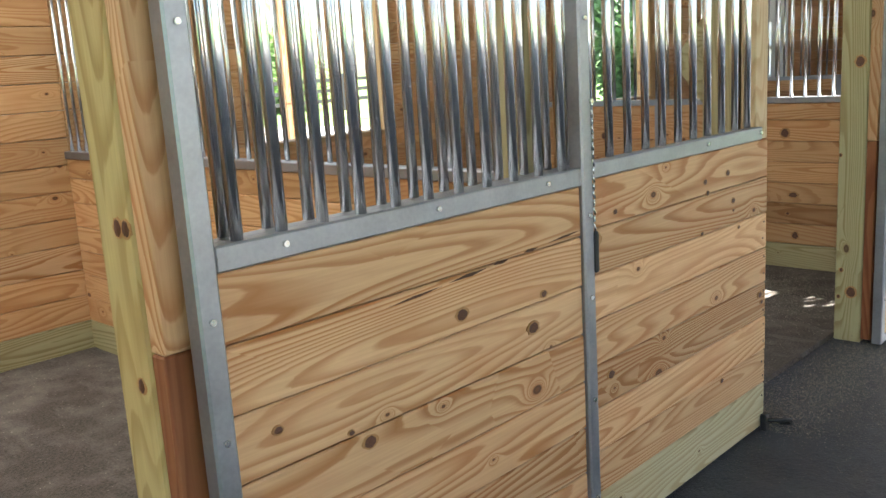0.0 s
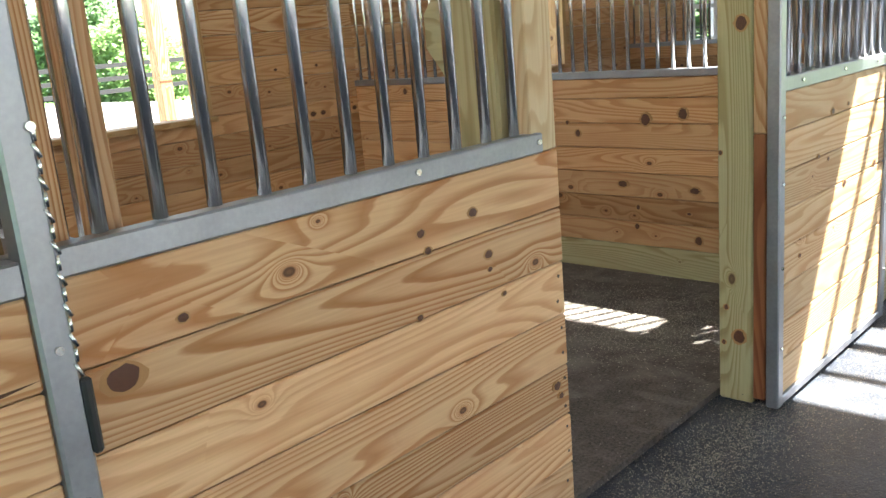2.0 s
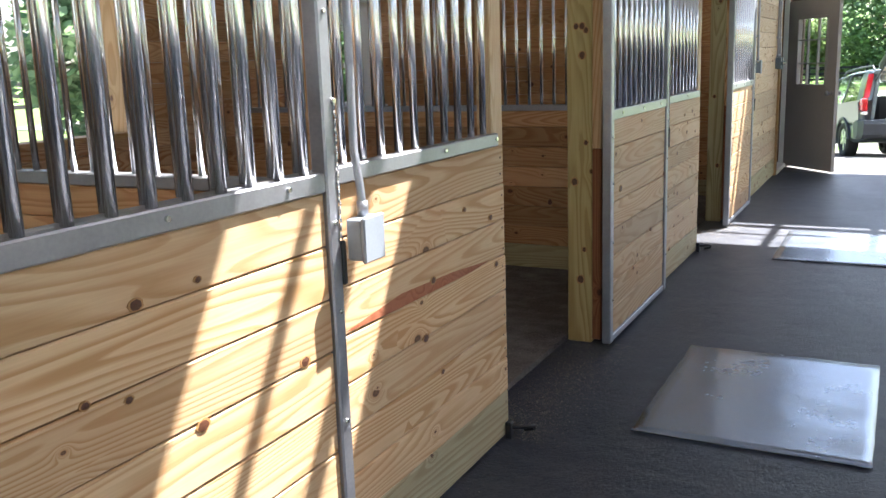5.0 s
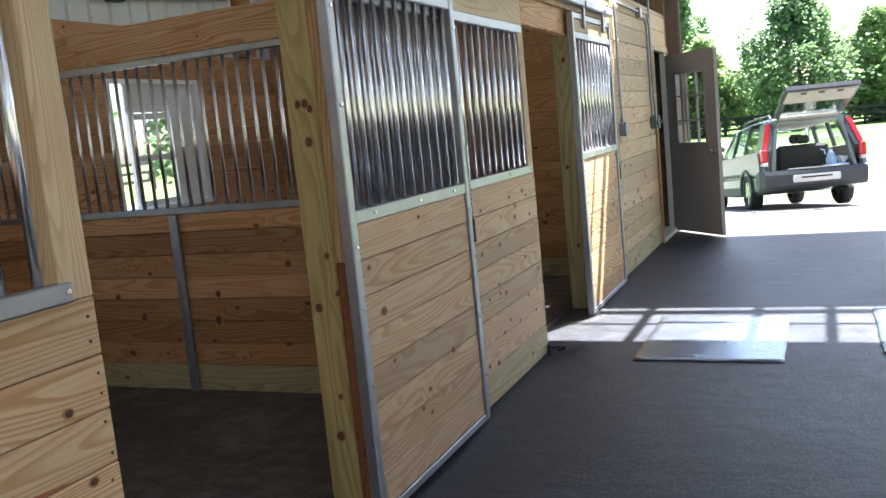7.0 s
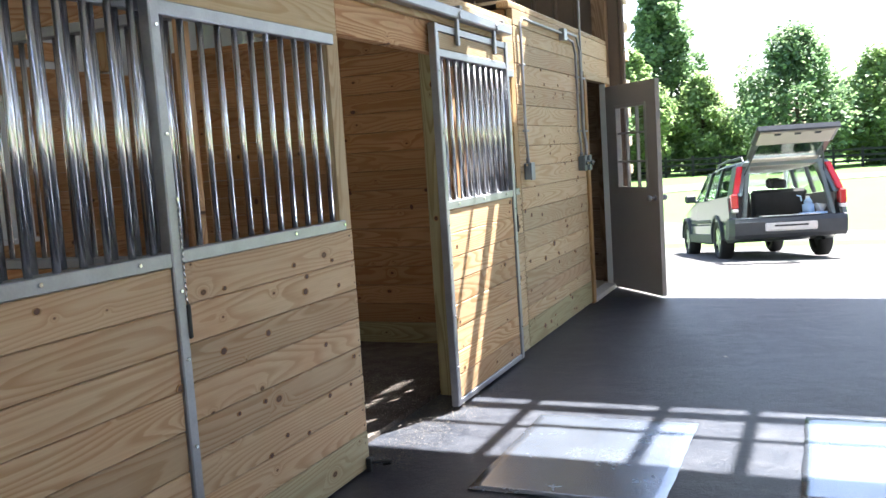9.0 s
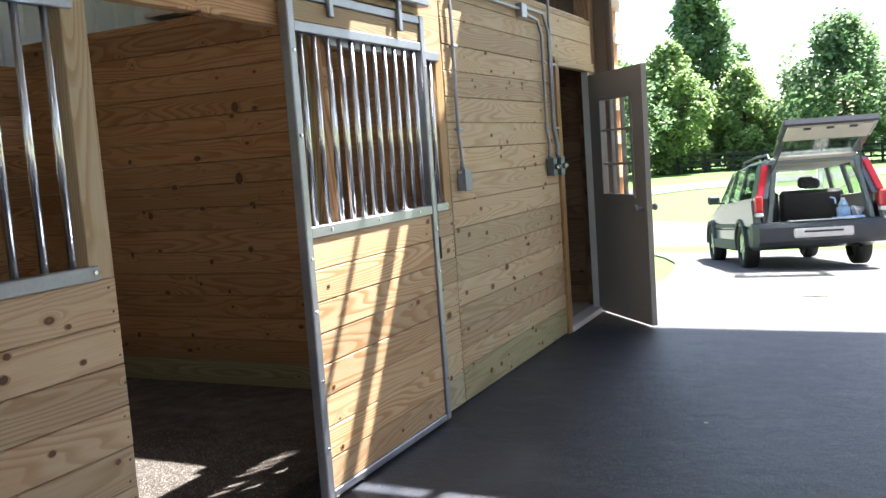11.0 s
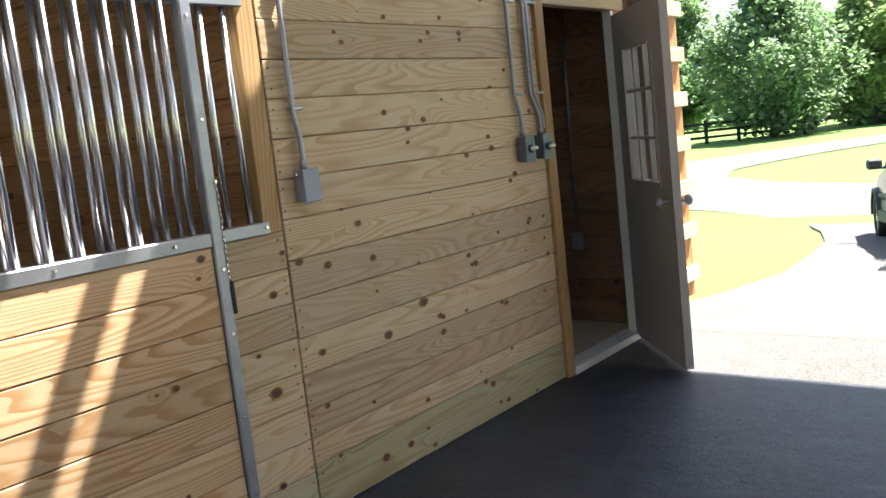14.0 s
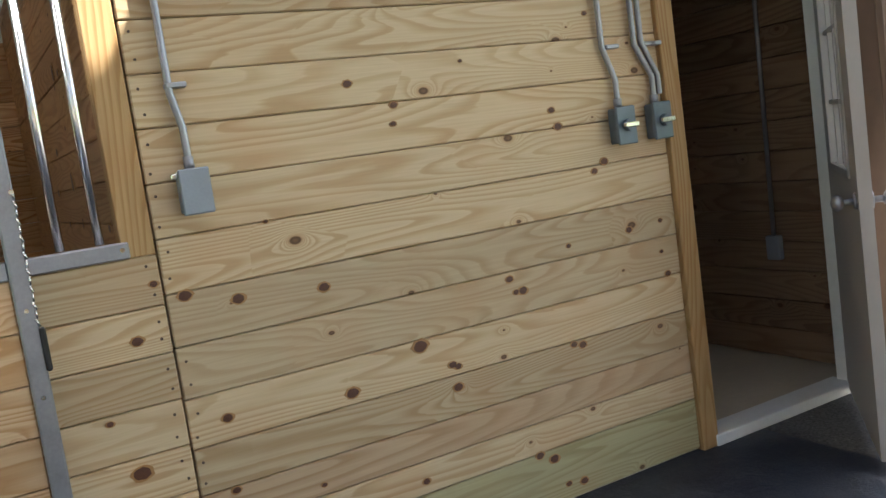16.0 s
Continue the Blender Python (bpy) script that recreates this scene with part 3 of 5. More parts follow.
bm = bmesh.new()
prof = [(-0.205, 1.30), (-0.30, 1.42), (-0.30, 1.50), (-0.205, 1.62)]
lo_ = [bm.verts.new((x, 4.028, z)) for x, z in prof]
hi_ = [bm.verts.new((x, 4.108, z)) for x, z in prof]
bm.faces.new(lo_)
bm.faces.new(hi_[::-1])
for i in range(4):
    bm.faces.new((lo_[i], lo_[(i + 1) % 4], hi_[(i + 1) % 4], hi_[i]))
bmesh.ops.recalc_face_normals(bm, faces=bm.faces[:])
place(new("knee_block", mesh_from(bm, "knee_block", TREATED)), kp, Matrix.Identity(4))
solid = holder("wall_tack_side", -2, 14.0, 0, "solid pine plank wall between the last stall and the tack room", "wall", kind="structure")
planks(solid, "x", BACK, -0.06, steps(0.0, 0.19, 0.15, 2.5), 13.98, 14.02, [UMBER], base=TREATED)

# ---- tack room ----
tack = holder("wall_tack", 0, 15, 0, "pale knotty pine plank wall of the tack room", "wall", kind="structure")
JOINTS = [0.01, 0.215, 0.325, 0.44, 0.58, 0.73, 0.885, 1.04, 1.20, 1.355, 1.51, 1.66, 1.81, 1.96, 2.11, 2.26, 2.38, 2.5]
planks(tack, "y", 13.978, 15.93, JOINTS, -0.045, 0.0, [PALE], base=TREATED, stained={2: GREYPINE})
planks(tack, "y", 15.93, 17.0, [2.16, 2.335, 2.5], -0.045, 0.0, [PALE])
nails(tack, 14.0, JOINTS)
block("top_plate", tack, (-0.09, 13.9, 2.5), (0.0, 17.0, 2.54), PALE)
tfl = holder("floor_tack", -2, 15.5, 0, "bare plywood tack room floor", "floor", kind="structure")
block("slab", tfl, (-4.2, 14.02, -0.3), (-0.02, 17.12, 0.045), PLYFLOOR, 0)
tin = holder("wall_tack_inner", -2.2, 15.5, 0, "brown pine plank walls inside the tack room, shade put into their colour", "wall", kind="structure")
planks(tin, "y", 14.02, 17.1, steps(0.05, 0.15, 0.15, 2.5), -2.24, -2.2, [SHADEPINE])
planks(tin, "x", -2.2, -0.06, steps(0.05, 0.15, 0.15, 2.5), 17.04, 17.09, [SHADEPINE])
tcl = holder("ceiling_tack", -1.1, 15.5, 2.5, "plywood tack room ceiling", "ceiling", kind="structure")
block("panel", tcl, (-2.24, 14.02, 2.545), (-0.05, 17.1, 2.57), PLYFLOOR, 0)

frame_t = holder("door_frame", 0, 16.45, 0, "pine and white door casing of the tack room", "door frame", kind="structure")
block("casing", frame_t, (-0.05, 15.93, 0.0), (0.022, 16.015, 2.14), CASING, 0.004)
block("head_casing", frame_t, (-0.05, 15.93, 2.10), (0.02, 17.0, 2.17), PALE, 0.004)
block("jamb", frame_t, (-0.06, 16.865, 0.03), (0.0, 16.895, 2.10), WHITE, 0.003)
block("jamb", frame_t, (-0.10, 16.015, 0.03), (-0.01, 16.035, 2.10), WHITE, 0.003)
block("threshold", frame_t, (-0.10, 16.0, 0.0), (0.03, 16.89, 0.048), WHITE, 0.004)
block("casing", frame_t, (-0.06, 16.897, 0.0), (-0.004, 17.0, 2.10), CASING, 0.003)

door = tagged(place(new("door_1"), None, pose(0.0, 16.86, 0.025, 0, 0, -47.5)), "taupe half-glazed tack room door standing open", "door", kind="structure")
DM = door.matrix_basis.copy()


def on_door(name, parent, lo, hi, mat, bevel=0.003, label=""):
    """A piece in the door's own axes: x along the leaf from the hinge, y its thickness, z up."""
    c = [(a + b) / 2 for a, b in zip(lo, hi)]
    d = [b - a for a, b in zip(lo, hi)]
    ob = new(name, box_mesh(*d, mat, bevel))
    return tagged(place(ob, parent, DM @ pose(*c)), label)


GLASS, gnt, gb = material("window_glass")
gb.inputs["Transmission Weight"].default_value, gb.inputs["Roughness"].default_value = 1.0, 0.0
gb.inputs["Base Color"].default_value = (0.95, 0.97, 0.96, 1)
DW, DT, DH = 0.91, 0.045, 2.04
gx0, gx1, gz0, gz1 = 0.17, 0.74, 1.0, 1.84
for lo, hi in (((0, 0, 0), (gx0, DT, DH)), ((gx1, 0, 0), (DW, DT, DH)), ((gx0, 0, 0), (gx1, DT, gz0)), ((gx0, 0, gz1), (gx1, DT, DH))):
    on_door("leaf", door, lo, hi, DOORPAINT, 0.0)
for lo, hi in (((gx0, -0.008, gz0), (gx0 + 0.03, DT + 0.008, gz1)), ((gx1 - 0.03, -0.008, gz0), (gx1, DT + 0.008, gz1)), ((gx0 + 0.03, -0.008, gz0), (gx1 - 0.03, DT + 0.008, gz0 + 0.03)), ((gx0 + 0.03, -0.008, gz1 - 0.03), (gx1 - 0.03, DT + 0.008, gz1))):
    on_door("glazing_bead", door, lo, hi, DOORPAINT)
for i in (1, 2):
    x = gx0 + (gx1 - gx0) * i / 3
    on_door("muntin", door, (x - 0.009, 0.004, gz0 + 0.03), (x + 0.009, DT - 0.004, gz1 - 0.03), DOORPAINT, 0.002)
    z = gz0 + (gz1 - gz0) * i / 3
    on_door("muntin", door, (gx0 + 0.03, 0.006, z - 0.009), (gx1 - 0.03, DT - 0.006, z + 0.009), DOORPAINT, 0.002)
pane = on_door("pane", door, (gx0 + 0.02, 0.02, gz0 + 0.02), (gx1 - 0.02, 0.025, gz1 - 0.02), GLASS, 0, "clear window pane")
pane.visible_shadow = False
for s in (-1, 1):
    y = -0.0 if s < 0 else DT
    bm = bmesh.new()
    bmesh.ops.create_uvsphere(bm, u_segments=14, v_segments=10, radius=0.03, matrix=Matrix.Translation((0, s * 0.062, 0)) @ Matrix.Diagonal((1, 0.75, 1, 1)))
    bmesh.ops.create_cone(bm, cap_ends=True, segments=14, radius1=0.012, radius2=0.012, depth=0.05, matrix=Matrix.Translation((0, s * 0.028, 0)) @ pose(0, 0, 0, 90))
    bmesh.ops.create_cone(bm, cap_ends=True, segments=16, radius1=0.03, radius2=0.027, depth=0.01, matrix=Matrix.Translation((0, s * 0.005, 0)) @ pose(0, 0, 0, 90))
    knob = new("door_knob", mesh_from(bm, "door_knob", STEEL, True))
    tagged(place(knob, door, DM @ pose(DW - 0.065, y, 0.93)), "brushed steel door knob")

# ---- the swung-open end door: boards with horizontal battens ----
SLATWOOD = wood("sunlit_cedar", (0.52, 0.27, 0.11), (0.38, 0.17, 0.06), knots=0.2)
# Battens paler than the boards: the sun on them put into the colour.
SLATLIT = wood("sunlit_batten", (0.66, 0.56, 0.42), (0.52, 0.40, 0.26), knots=0.15)
ed = holder("end_door", 0.06, 17.5, 0.09, "open barn end door of cedar boards, battens paled in colour for sunlight", "door", kind="structure")
for i in range(4):
    y = 17.22 + i * 0.145
    block("board", ed, (0.0, y, 0.10), (0.03, y + 0.14, 3.5), SLATWOOD)
for i in range(11):
    z = 0.22 + i * 0.31
    block("batten", ed, (0.03, 17.2, z), (0.075, 17.8, z + 0.10), SLATLIT)
block("edge_board", ed, (0.03, 17.48, 0.10), (0.055, 17.58, 3.5), SLATWOOD)


# ---- electrical ----
def conduit(pts, label):
    c = holder("conduit", *pts[0], label, "conduit", "conduits on the tack wall")
    tube_path("pipe", c, pts, 0.011, STEEL)
    for z in (1.62, 2.1):
        if pts[-1][2] > z > pts[0][2]:
            x, y = 0.02, pts[1][1]
            block("strap", c, (0.0, y - 0.03, z - 0.008), (0.034, y + 0.03, z + 0.008), STEEL, 0.003)
    return c


def outlet_box(y, z):
    b = holder("outlet_box", 0.03, y, z, "grey metal weatherproof outlet box", "outlet", "electrical boxes")
    block("box", b, (0.001, y - 0.04, z - 0.06), (0.045, y + 0.04, z + 0.06), BOXGREY, 0.004)
    block("cover", b, (0.045, y - 0.044, z - 0.065), (0.06, y + 0.044, z + 0.065), BOXGREY, 0.004)
    block("hinge", b, (0.02, y - 0.06, z + 0.04), (0.04, y - 0.04, z + 0.055), SCREW, 0.003)
    rod("hub", b, (0.022, y, z + 0.06), (0.022, y, z + 0.10), 0.015, STEEL)


def switch_box(y, z):
    b = holder("switch_box", 0.03, y, z, "dark grey weatherproof switch box with a lever", "switch", "electrical boxes")
    block("box", b, (0.001, y - 0.04, z - 0.065), (0.05, y + 0.04, z + 0.065), SWITCHGREY, 0.006)
    block("cover", b, (0.05, y - 0.045, z - 0.07), (0.062, y + 0.045, z + 0.07), SWITCHGREY, 0.004)
    rod("boss", b, (0.062, y, z), (0.085, y, z), 0.022, SWITCHGREY, 14)
    block("lever", b, (0.08, y - 0.035, z - 0.008), (0.095, y + 0.03, z + 0.010), SCREW, 0.003)
    rod("hub", b, (0.022, y, z + 0.065), (0.022, y, z + 0.10), 0.016, STEEL)


outlet_box(14.10, 1.32)
switch_box(15.69, 1.33)
switch_box(15.87, 1.33)
conduit([(0.022, 14.10, 1.42), (0.022, 14.10, 1.5), (0.022, 14.08, 1.60), (0.022, 14.08, 2.40), (0.022, 14.14, 2.44), (0.022, 15.2, 2.44)], "galvanised conduit down to the outlet box")
conduit([(0.022, 15.69, 1.43), (0.022, 15.69, 1.5), (0.022, 15.645, 1.62), (0.022, 15.645, 2.30), (0.022, 15.57, 2.40), (0.022, 15.3, 2.42)], "galvanised conduit down to a switch box")
conduit([(0.022, 15.87, 1.43), (0.022, 15.87, 1.5), (0.022, 15.80, 1.62), (0.022, 15.80, 2.34), (0.022, 15.7, 2.46), (0.022, 15.3, 2.46)], "galvanised conduit down to a switch box")
conduit([(0.022, 15.90, 1.43), (0.022, 15.90, 1.5), (0.022, 15.835, 1.63), (0.022, 15.835, 3.9)], "galvanised conduit rising to the roof")
ib = holder("outlet_box", -0.46, 17.02, 0.62, "grey metal outlet box inside the tack room", "outlet", "electrical boxes")
block("box", ib, (-0.505, 17.0, 0.56), (-0.425, 17.038, 0.68), BOXGREY, 0.005)
rod("pipe", ib, (-0.465, 17.02, 0.68), (-0.43, 17.02, 2.5), 0.011, STEEL)
jb = holder("junction_box", 0.03, 15.25, 2.43, "small galvanised junction box", "box")
block("box", jb, (0.001, 15.2, 2.38), (0.05, 15.30, 2.48), STEEL, 0.005)
tb = holder("outlet_box", 0.09, 6.61, 1.0, "grey metal electrical box hanging at the stall front", "outlet", "electrical boxes")
block("box", tb, (0.068, 6.565, 0.975), (0.115, 6.655, 1.085), BOXGREY, 0.005)
block("cover", tb, (0.115, 6.56, 0.97), (0.128, 6.66, 1.09), BOXGREY, 0.004)
rod("hub", tb, (0.09, 6.615, 1.085), (0.09, 6.615, 1.125), 0.015, STEEL)
tube_path("pipe", tb, [(0.09, 6.615, 1.11), (0.085, 6.615, 1.17), (0.06, 6.635, 1.25), (0.05, 6.65, 1.31), (0.05, 6.655, 2.42)], 0.011, STEEL)


# ---- floor mats ----
def mat_sheet(x0, y0, x1, y1):
    h = holder("floor_mat", (x0 + x1) / 2, (y0 + y1) / 2, 0, "shiny grey sheet mat lying flat on the aisle", "mat", "aisle mats")
    bm = bmesh.new()
    nx, ny = 16, 20
    rnd = random.Random(int(x0 * 100 + y0))
    off = rnd.uniform(0, 50)
    grid = [[bm.verts.new((x0 + (x1 - x0) * i / nx + 0.006 * noise.noise((j * 0.4, off, i)), y0 + (y1 - y0) * j / ny, 0.009 + 0.003 * noise.noise((i * 0.33 + off, j * 0.33, 1.0)))) for i in range(nx + 1)] for j in range(ny + 1)]
    for j in range(ny):
        for i in range(nx):
            bm.faces.new((grid[j][i], grid[j][i + 1], grid[j + 1][i + 1], grid[j + 1][i]))
    ext = bmesh.ops.extrude_face_region(bm, geom=bm.faces[:])
    for v in ext["geom"]:
        if isinstance(v, bmesh.types.BMVert):
            v.co.z -= 0.006
    bmesh.ops.recalc_face_normals(bm, faces=bm.faces[:])
    ob = new("sheet", mesh_from(bm, "sheet", MATMETAL, True))
    place(ob, h, Matrix.Identity(4))


mat_sheet(0.44, 7.96, 1.31, 9.11)
mat_sheet(0.56, 11.27, 1.41, 12.39)
mat_sheet(1.92, 11.47, 2.77, 12.61)


CARTON = plain("cream_carton", (0.62, 0.52, 0.42), 0.7, 0.0, 0.08, 6.0)
CARTONRED = plain("red_carton_band", (0.42, 0.05, 0.03), 0.5, 0.0, 0.12, 8.0)
bx = holder("carton", 1.36, 6.56, 0, "cream carton with a red band and white lid on the floor", "box")
block("body", bx, (1.21, 6.42, 0.0), (1.51, 6.69, 0.20), CARTON, 0.006)
block("band", bx, (1.208, 6.418, 0.20), (1.512, 6.692, 0.285), CARTONRED, 0.006, "dark red printed band")
block("lid", bx, (1.212, 6.422, 0.285), (1.508, 6.688, 0.30), WHITE, 0.005, "white lid")
block("lid_label", bx, (1.30, 6.48, 0.30), (1.44, 6.60, 0.302), BLACK, 0.0, "dark label on the lid")

# ---- outdoors ----
def ground_z(y):
    if y < 17.15:
        return -0.02
    return max(-1.1, -0.02 - 0.09 * (y - 17.15))


def strip(name, rows, mat, lift, label, category):
    """Ground strip: rows of (y, x0, x1) laid on the slope."""
    vs, fs = [], []
    n = 14
    for y, x0, x1 in rows:
        for i in range(n + 1):
            vs.append((x0 + (x1 - x0) * i / n, y, ground_z(y) + lift))
    for j in range(len(rows) - 1):
        for i in range(n):
            a = j * (n + 1) + i
            fs.append((a, a + 1, a + n + 2, a + n + 1))
    return sheet(name, None, vs, fs, mat, "structure", label, category)


strip("ground", [(y, -400, 400) for y in (-300, -20, 17.1, 17.16, 20, 24, 27, 28.4, 28.6, 34, 45, 70, 120, 250, 600)], GRASS, -0.012, "sunlit mown lawn", "ground")
strip("driveway", [(17.125, -0.5, 30), (18.9, -0.25, 30), (20.7, -0.25, 30), (23, -0.6, 30), (25.1, -1.0, 30), (27.5, -1.7, 30), (28.5, -2.1, 30), (29.5, -2.5, 20), (30.8, -3.8, 7),
                   (32.0, -5.4, 4), (32.8, -7.0, 2.6), (33.6, -16, 1.2), (34.2, -40, 0.5), (36.4, -40, -2.4), (38.2, -40, -5.6), (41, -40, -8.3), (44, -40, -9.1), (46.6, -20, -8.6),
                   (50, -13.5, -7.6), (53.5, -11.3, -6.0), (57, -9.6, -2), (60, -7.5, 3), (63, -4, 10), (66, 3, 30)], DRIVE, 0.02, "sun-bleached asphalt driveway", "driveway")
# Unseen pale ground, added for bounce light and neutral reflections in the bars.
strip("bounce_ground", [(-10, 6.8, 40), (17.1, 6.8, 40)], GRAVEL, 0.012, "unseen pale ground added beside the barn to reflect light", "yard")
strip("gravel_yard", [(-10, -30, -3.7), (17.1, -30, -3.7), (20, -30, -3.9), (26, -30, -9)], GRAVEL, 0.012, "pale gravel yard beside the barn", "yard")


# ---- trees ----
def leaf_material(name, lo, hi):
    m, nt, bsdf = material(name)
    isl = node(nt, "NewGeometry").outputs["Random Per Island"]
    col = ramp(nt, isl, [(0.0, lo), (1.0, hi)])
    nt.links.new(col, bsdf.inputs["Base Color"])
    bsdf.inputs["Roughness"].default_value = 0.6
    bsdf.inputs["Transmission Weight"].default_value = 0.0
    tr = node(nt, "BsdfTranslucent", {"Color": col})
    mix = node(nt, "MixShader", {0: 0.48, 1: bsdf.outputs[0], 2: tr.outputs[0]})
    nt.links.new(mix.outputs[0], nt.nodes["Material Output"].inputs[0])
    return m


LEAF_DARK = leaf_material("dark_foliage", (0.115, 0.20, 0.09), (0.27, 0.385, 0.185))
LEAF_LIGHT = leaf_material("light_foliage", (0.19, 0.29, 0.10), (0.36, 0.47, 0.20))
BARK = plain("bark", (0.10, 0.075, 0.055), 0.9, 0.0, 0.3, 5.0, 0.5, 12.0, (4, 4, 0.6))


def tree(x, y, h, w, leaf, seed, low=0.12, kind="broadleaf tree"):
    """Tapered trunk and limbs; a crown of leaf clumps with gaps and an uneven outline."""
    rnd = random.Random(seed)
    gz = ground_z(y) - 0.05
    t = holder("tree", x, y, gz, "leafy green %s in full summer leaf on the lawn" % kind, "tree", "trees round the yard")
    bm = bmesh.new()

    def limb(a, b, r0, r1):
        d = (b - a)
        mm = Matrix.Translation((a + b) / 2) @ d.to_track_quat("Z", "Y").to_matrix().to_4x4()
        bmesh.ops.create_cone(bm, cap_ends=True, segments=7, radius1=r0, radius2=r1, depth=d.length, matrix=mm)

    r = 0.022 * h
    top = Vector((rnd.uniform(-0.3, 0.3), rnd.uniform(-0.3, 0.3), h * 0.8))
    mid = Vector((rnd.uniform(-0.2, 0.2), rnd.uniform(-0.2, 0.2), h * 0.35))
    limb(Vector((0, 0, 0)), mid, r, r * 0.75)
    limb(mid, top, r * 0.75, r * 0.15)
    clumps = []
    n = 74
    for i in range(n):
        f = low + (1 - low) * ((i + rnd.random()) / n)
        s = math.sin(math.pi * min(1, max(0.0, (f - low) / (1 - low)) ** 0.72 * 0.93 + 0.05))
        ang = i * 2.4 + rnd.uniform(-0.5, 0.5)
        rad = w / 2 * s * rnd.uniform(0.35, 1.0)
        c = Vector((rad * math.cos(ang), rad * math.sin(ang), f * h * 0.95))
        clumps.append((c, w * rnd.uniform(0.10, 0.17)))
        if i % 3 == 0:
            base = mid.lerp(top, max(0, min(1, (f * 0.8 - 0.3) / 0.5)))
            limb(base, c, r * 0.3, r * 0.06)
    trunk = new("trunk", mesh_from(bm, "trunk", BARK))
    place(trunk, t, pose(x, y, gz))
    vs, fs = [], []
    for c, cr in clumps:
        for _ in range(190):
            d = Vector((rnd.gauss(0, 1), rnd.gauss(0, 1), rnd.gauss(0, 0.8)))
            d = d.normalized() * cr * rnd.uniform(0.55, 1.15)
            q = Euler((rnd.uniform(-0.9, 0.9), rnd.uniform(-0.9, 0.9), rnd.uniform(0, 6.3))).to_matrix()
            sz = rnd.uniform(0.09, 0.21) * (h / 10) ** 0.5
            k = len(vs)
            for u, v in ((-1, -0.5), (0.2, -0.75), (1, 0.0), (0.2, 0.75), (-1, 0.5)):
                vs.append(c + d + q @ Vector((u * sz, v * sz, 0.12 * sz * abs(v))))
            fs.append((k, k + 1, k + 2, k + 3, k + 4))
    me = bpy.data.meshes.new("crown")
    me.from_pydata(vs, [], fs)
    me.materials.append(leaf)
    crown = new("crown", me)
    tagged(place(crown, t, pose(x, y, gz)), "", "", "", "")
    return t


TREES = [(-25, 77, 15, 7.5, 0), (-32, 84, 13, 9, 1), (-15, 68, 9.3, 9.5, 0), (-11.0, 75, 9.5, 6, 1), (-9.8, 82, 17, 7, 0), (-6.6, 79, 7.5, 5.5, 1), (-3.4, 92, 6, 7, 1), (0.2, 80, 10.5, 9.5, 0), (6.0, 82, 8.5, 7, 1),
         (12.5, 84, 12, 9, 0), (-20, 95, 10, 9, 1), (-38, 80, 12, 9, 0), (19, 88, 12, 9, 1), (-14, 98, 9, 10, 0),
         (-17, 22, 7.5, 5.2, 0), (-36, 23, 3.6, 6, 1), (-50, 26, 5, 7, 0), (-52, 40, 5.5, 8, 1), (-21, 38, 9, 8, 0), (-60, 33, 7, 8, 0), (-19, 52, 8, 7, 1)]
for i, (x, y, h, w, light) in enumerate(TREES):
    tree(x, y, h, w, LEAF_LIGHT if light else LEAF_DARK, 100 + i, 0.10 if not light else 0.05)

# far woods: one belt of clumps behind the trees
rnd = random.Random(7)
vs, fs = [], []
for i in range(5200):
    a = rnd.uniform(-75, 75)
    c = Vector((a, 108 + rnd.uniform(-5, 6) - abs(a) * 0.15, ground_z(110) + abs(rnd.gauss(0, 1)) * (2.6 + 1.5 * noise.noise((a * 0.12, 0, 0)))))
    sz = rnd.uniform(0.3, 0.8)
    q = Euler((rnd.uniform(-1, 1), rnd.uniform(-1, 1), rnd.uniform(0, 6))).to_matrix()
    k = len(vs)
    for u, v in ((-1, -0.6), (0.3, -0.8), (1, 0), (0.3, 0.8), (-1, 0.6)):
        vs.append(c + q @ Vector((u * sz, v * sz, 0)))
    fs.append((k, k + 1, k + 2, k + 3, k + 4))
sheet("far_woods", None, vs, fs, LEAF_DARK, "stuff", "belt of distant green woods", "woods")

# ---- porch post outside the stall windows ----
porch = holder("porch_post", -7.3, 7.38, -0.02, "square pine porch post with a knee brace on the gravel", "post")
block("timber", porch, (-7.37, 7.31, -0.02), (-7.23, 7.45, 2.9), PINE, 0.006)
brace = new("brace", box_mesh(0.9, 0.09, 0.09, PINE, 0.004))
place(brace, porch, pose(-7.3, 7.08, 2.50, 0, 0, 90) @ pose(0, 0, 0, 0, 45, 0))
block("beam", porch, (-7.37, 4.9, 2.9), (-7.23, 9.9, 3.1), PINE, 0.006)

# ---- paddock fences ----
FENCE = plain("black_fence_paint", (0.014, 0.013, 0.012), 0.8, 0.0, 0.3, 6.0)


def fence(x0, y0, x1, y1, n):
    z = ground_z(y0) - 0.03
    f = holder("fence", (x0 + x1) / 2, (y0 + y1) / 2, z, "black three-board paddock fence on the lawn", "fence", "paddock fences")
    for i in range(n + 1):
        x, y = x0 + (x1 - x0) * i / n, y0 + (y1 - y0) * i / n
        block("post", f, (x - 0.09, y - 0.09, z), (x + 0.09, y + 0.09, z + 1.5), FENCE, 0.01)
    ang = math.degrees(math.atan2(y1 - y0, x1 - x0))
    length = math.hypot(x1 - x0, y1 - y0)
    for h in (0.45, 0.85, 1.27):
        ob = new("board", box_mesh(length, 0.04, 0.15, FENCE, 0.004))
        place(ob, f, pose((x0 + x1) / 2, (y0 + y1) / 2 - 0.1, z + h, 0, 0, ang))


fence(-34, 57.5, -13.4, 68.5, 12)
fence(-13.4, 68.5, -18, 92, 8)
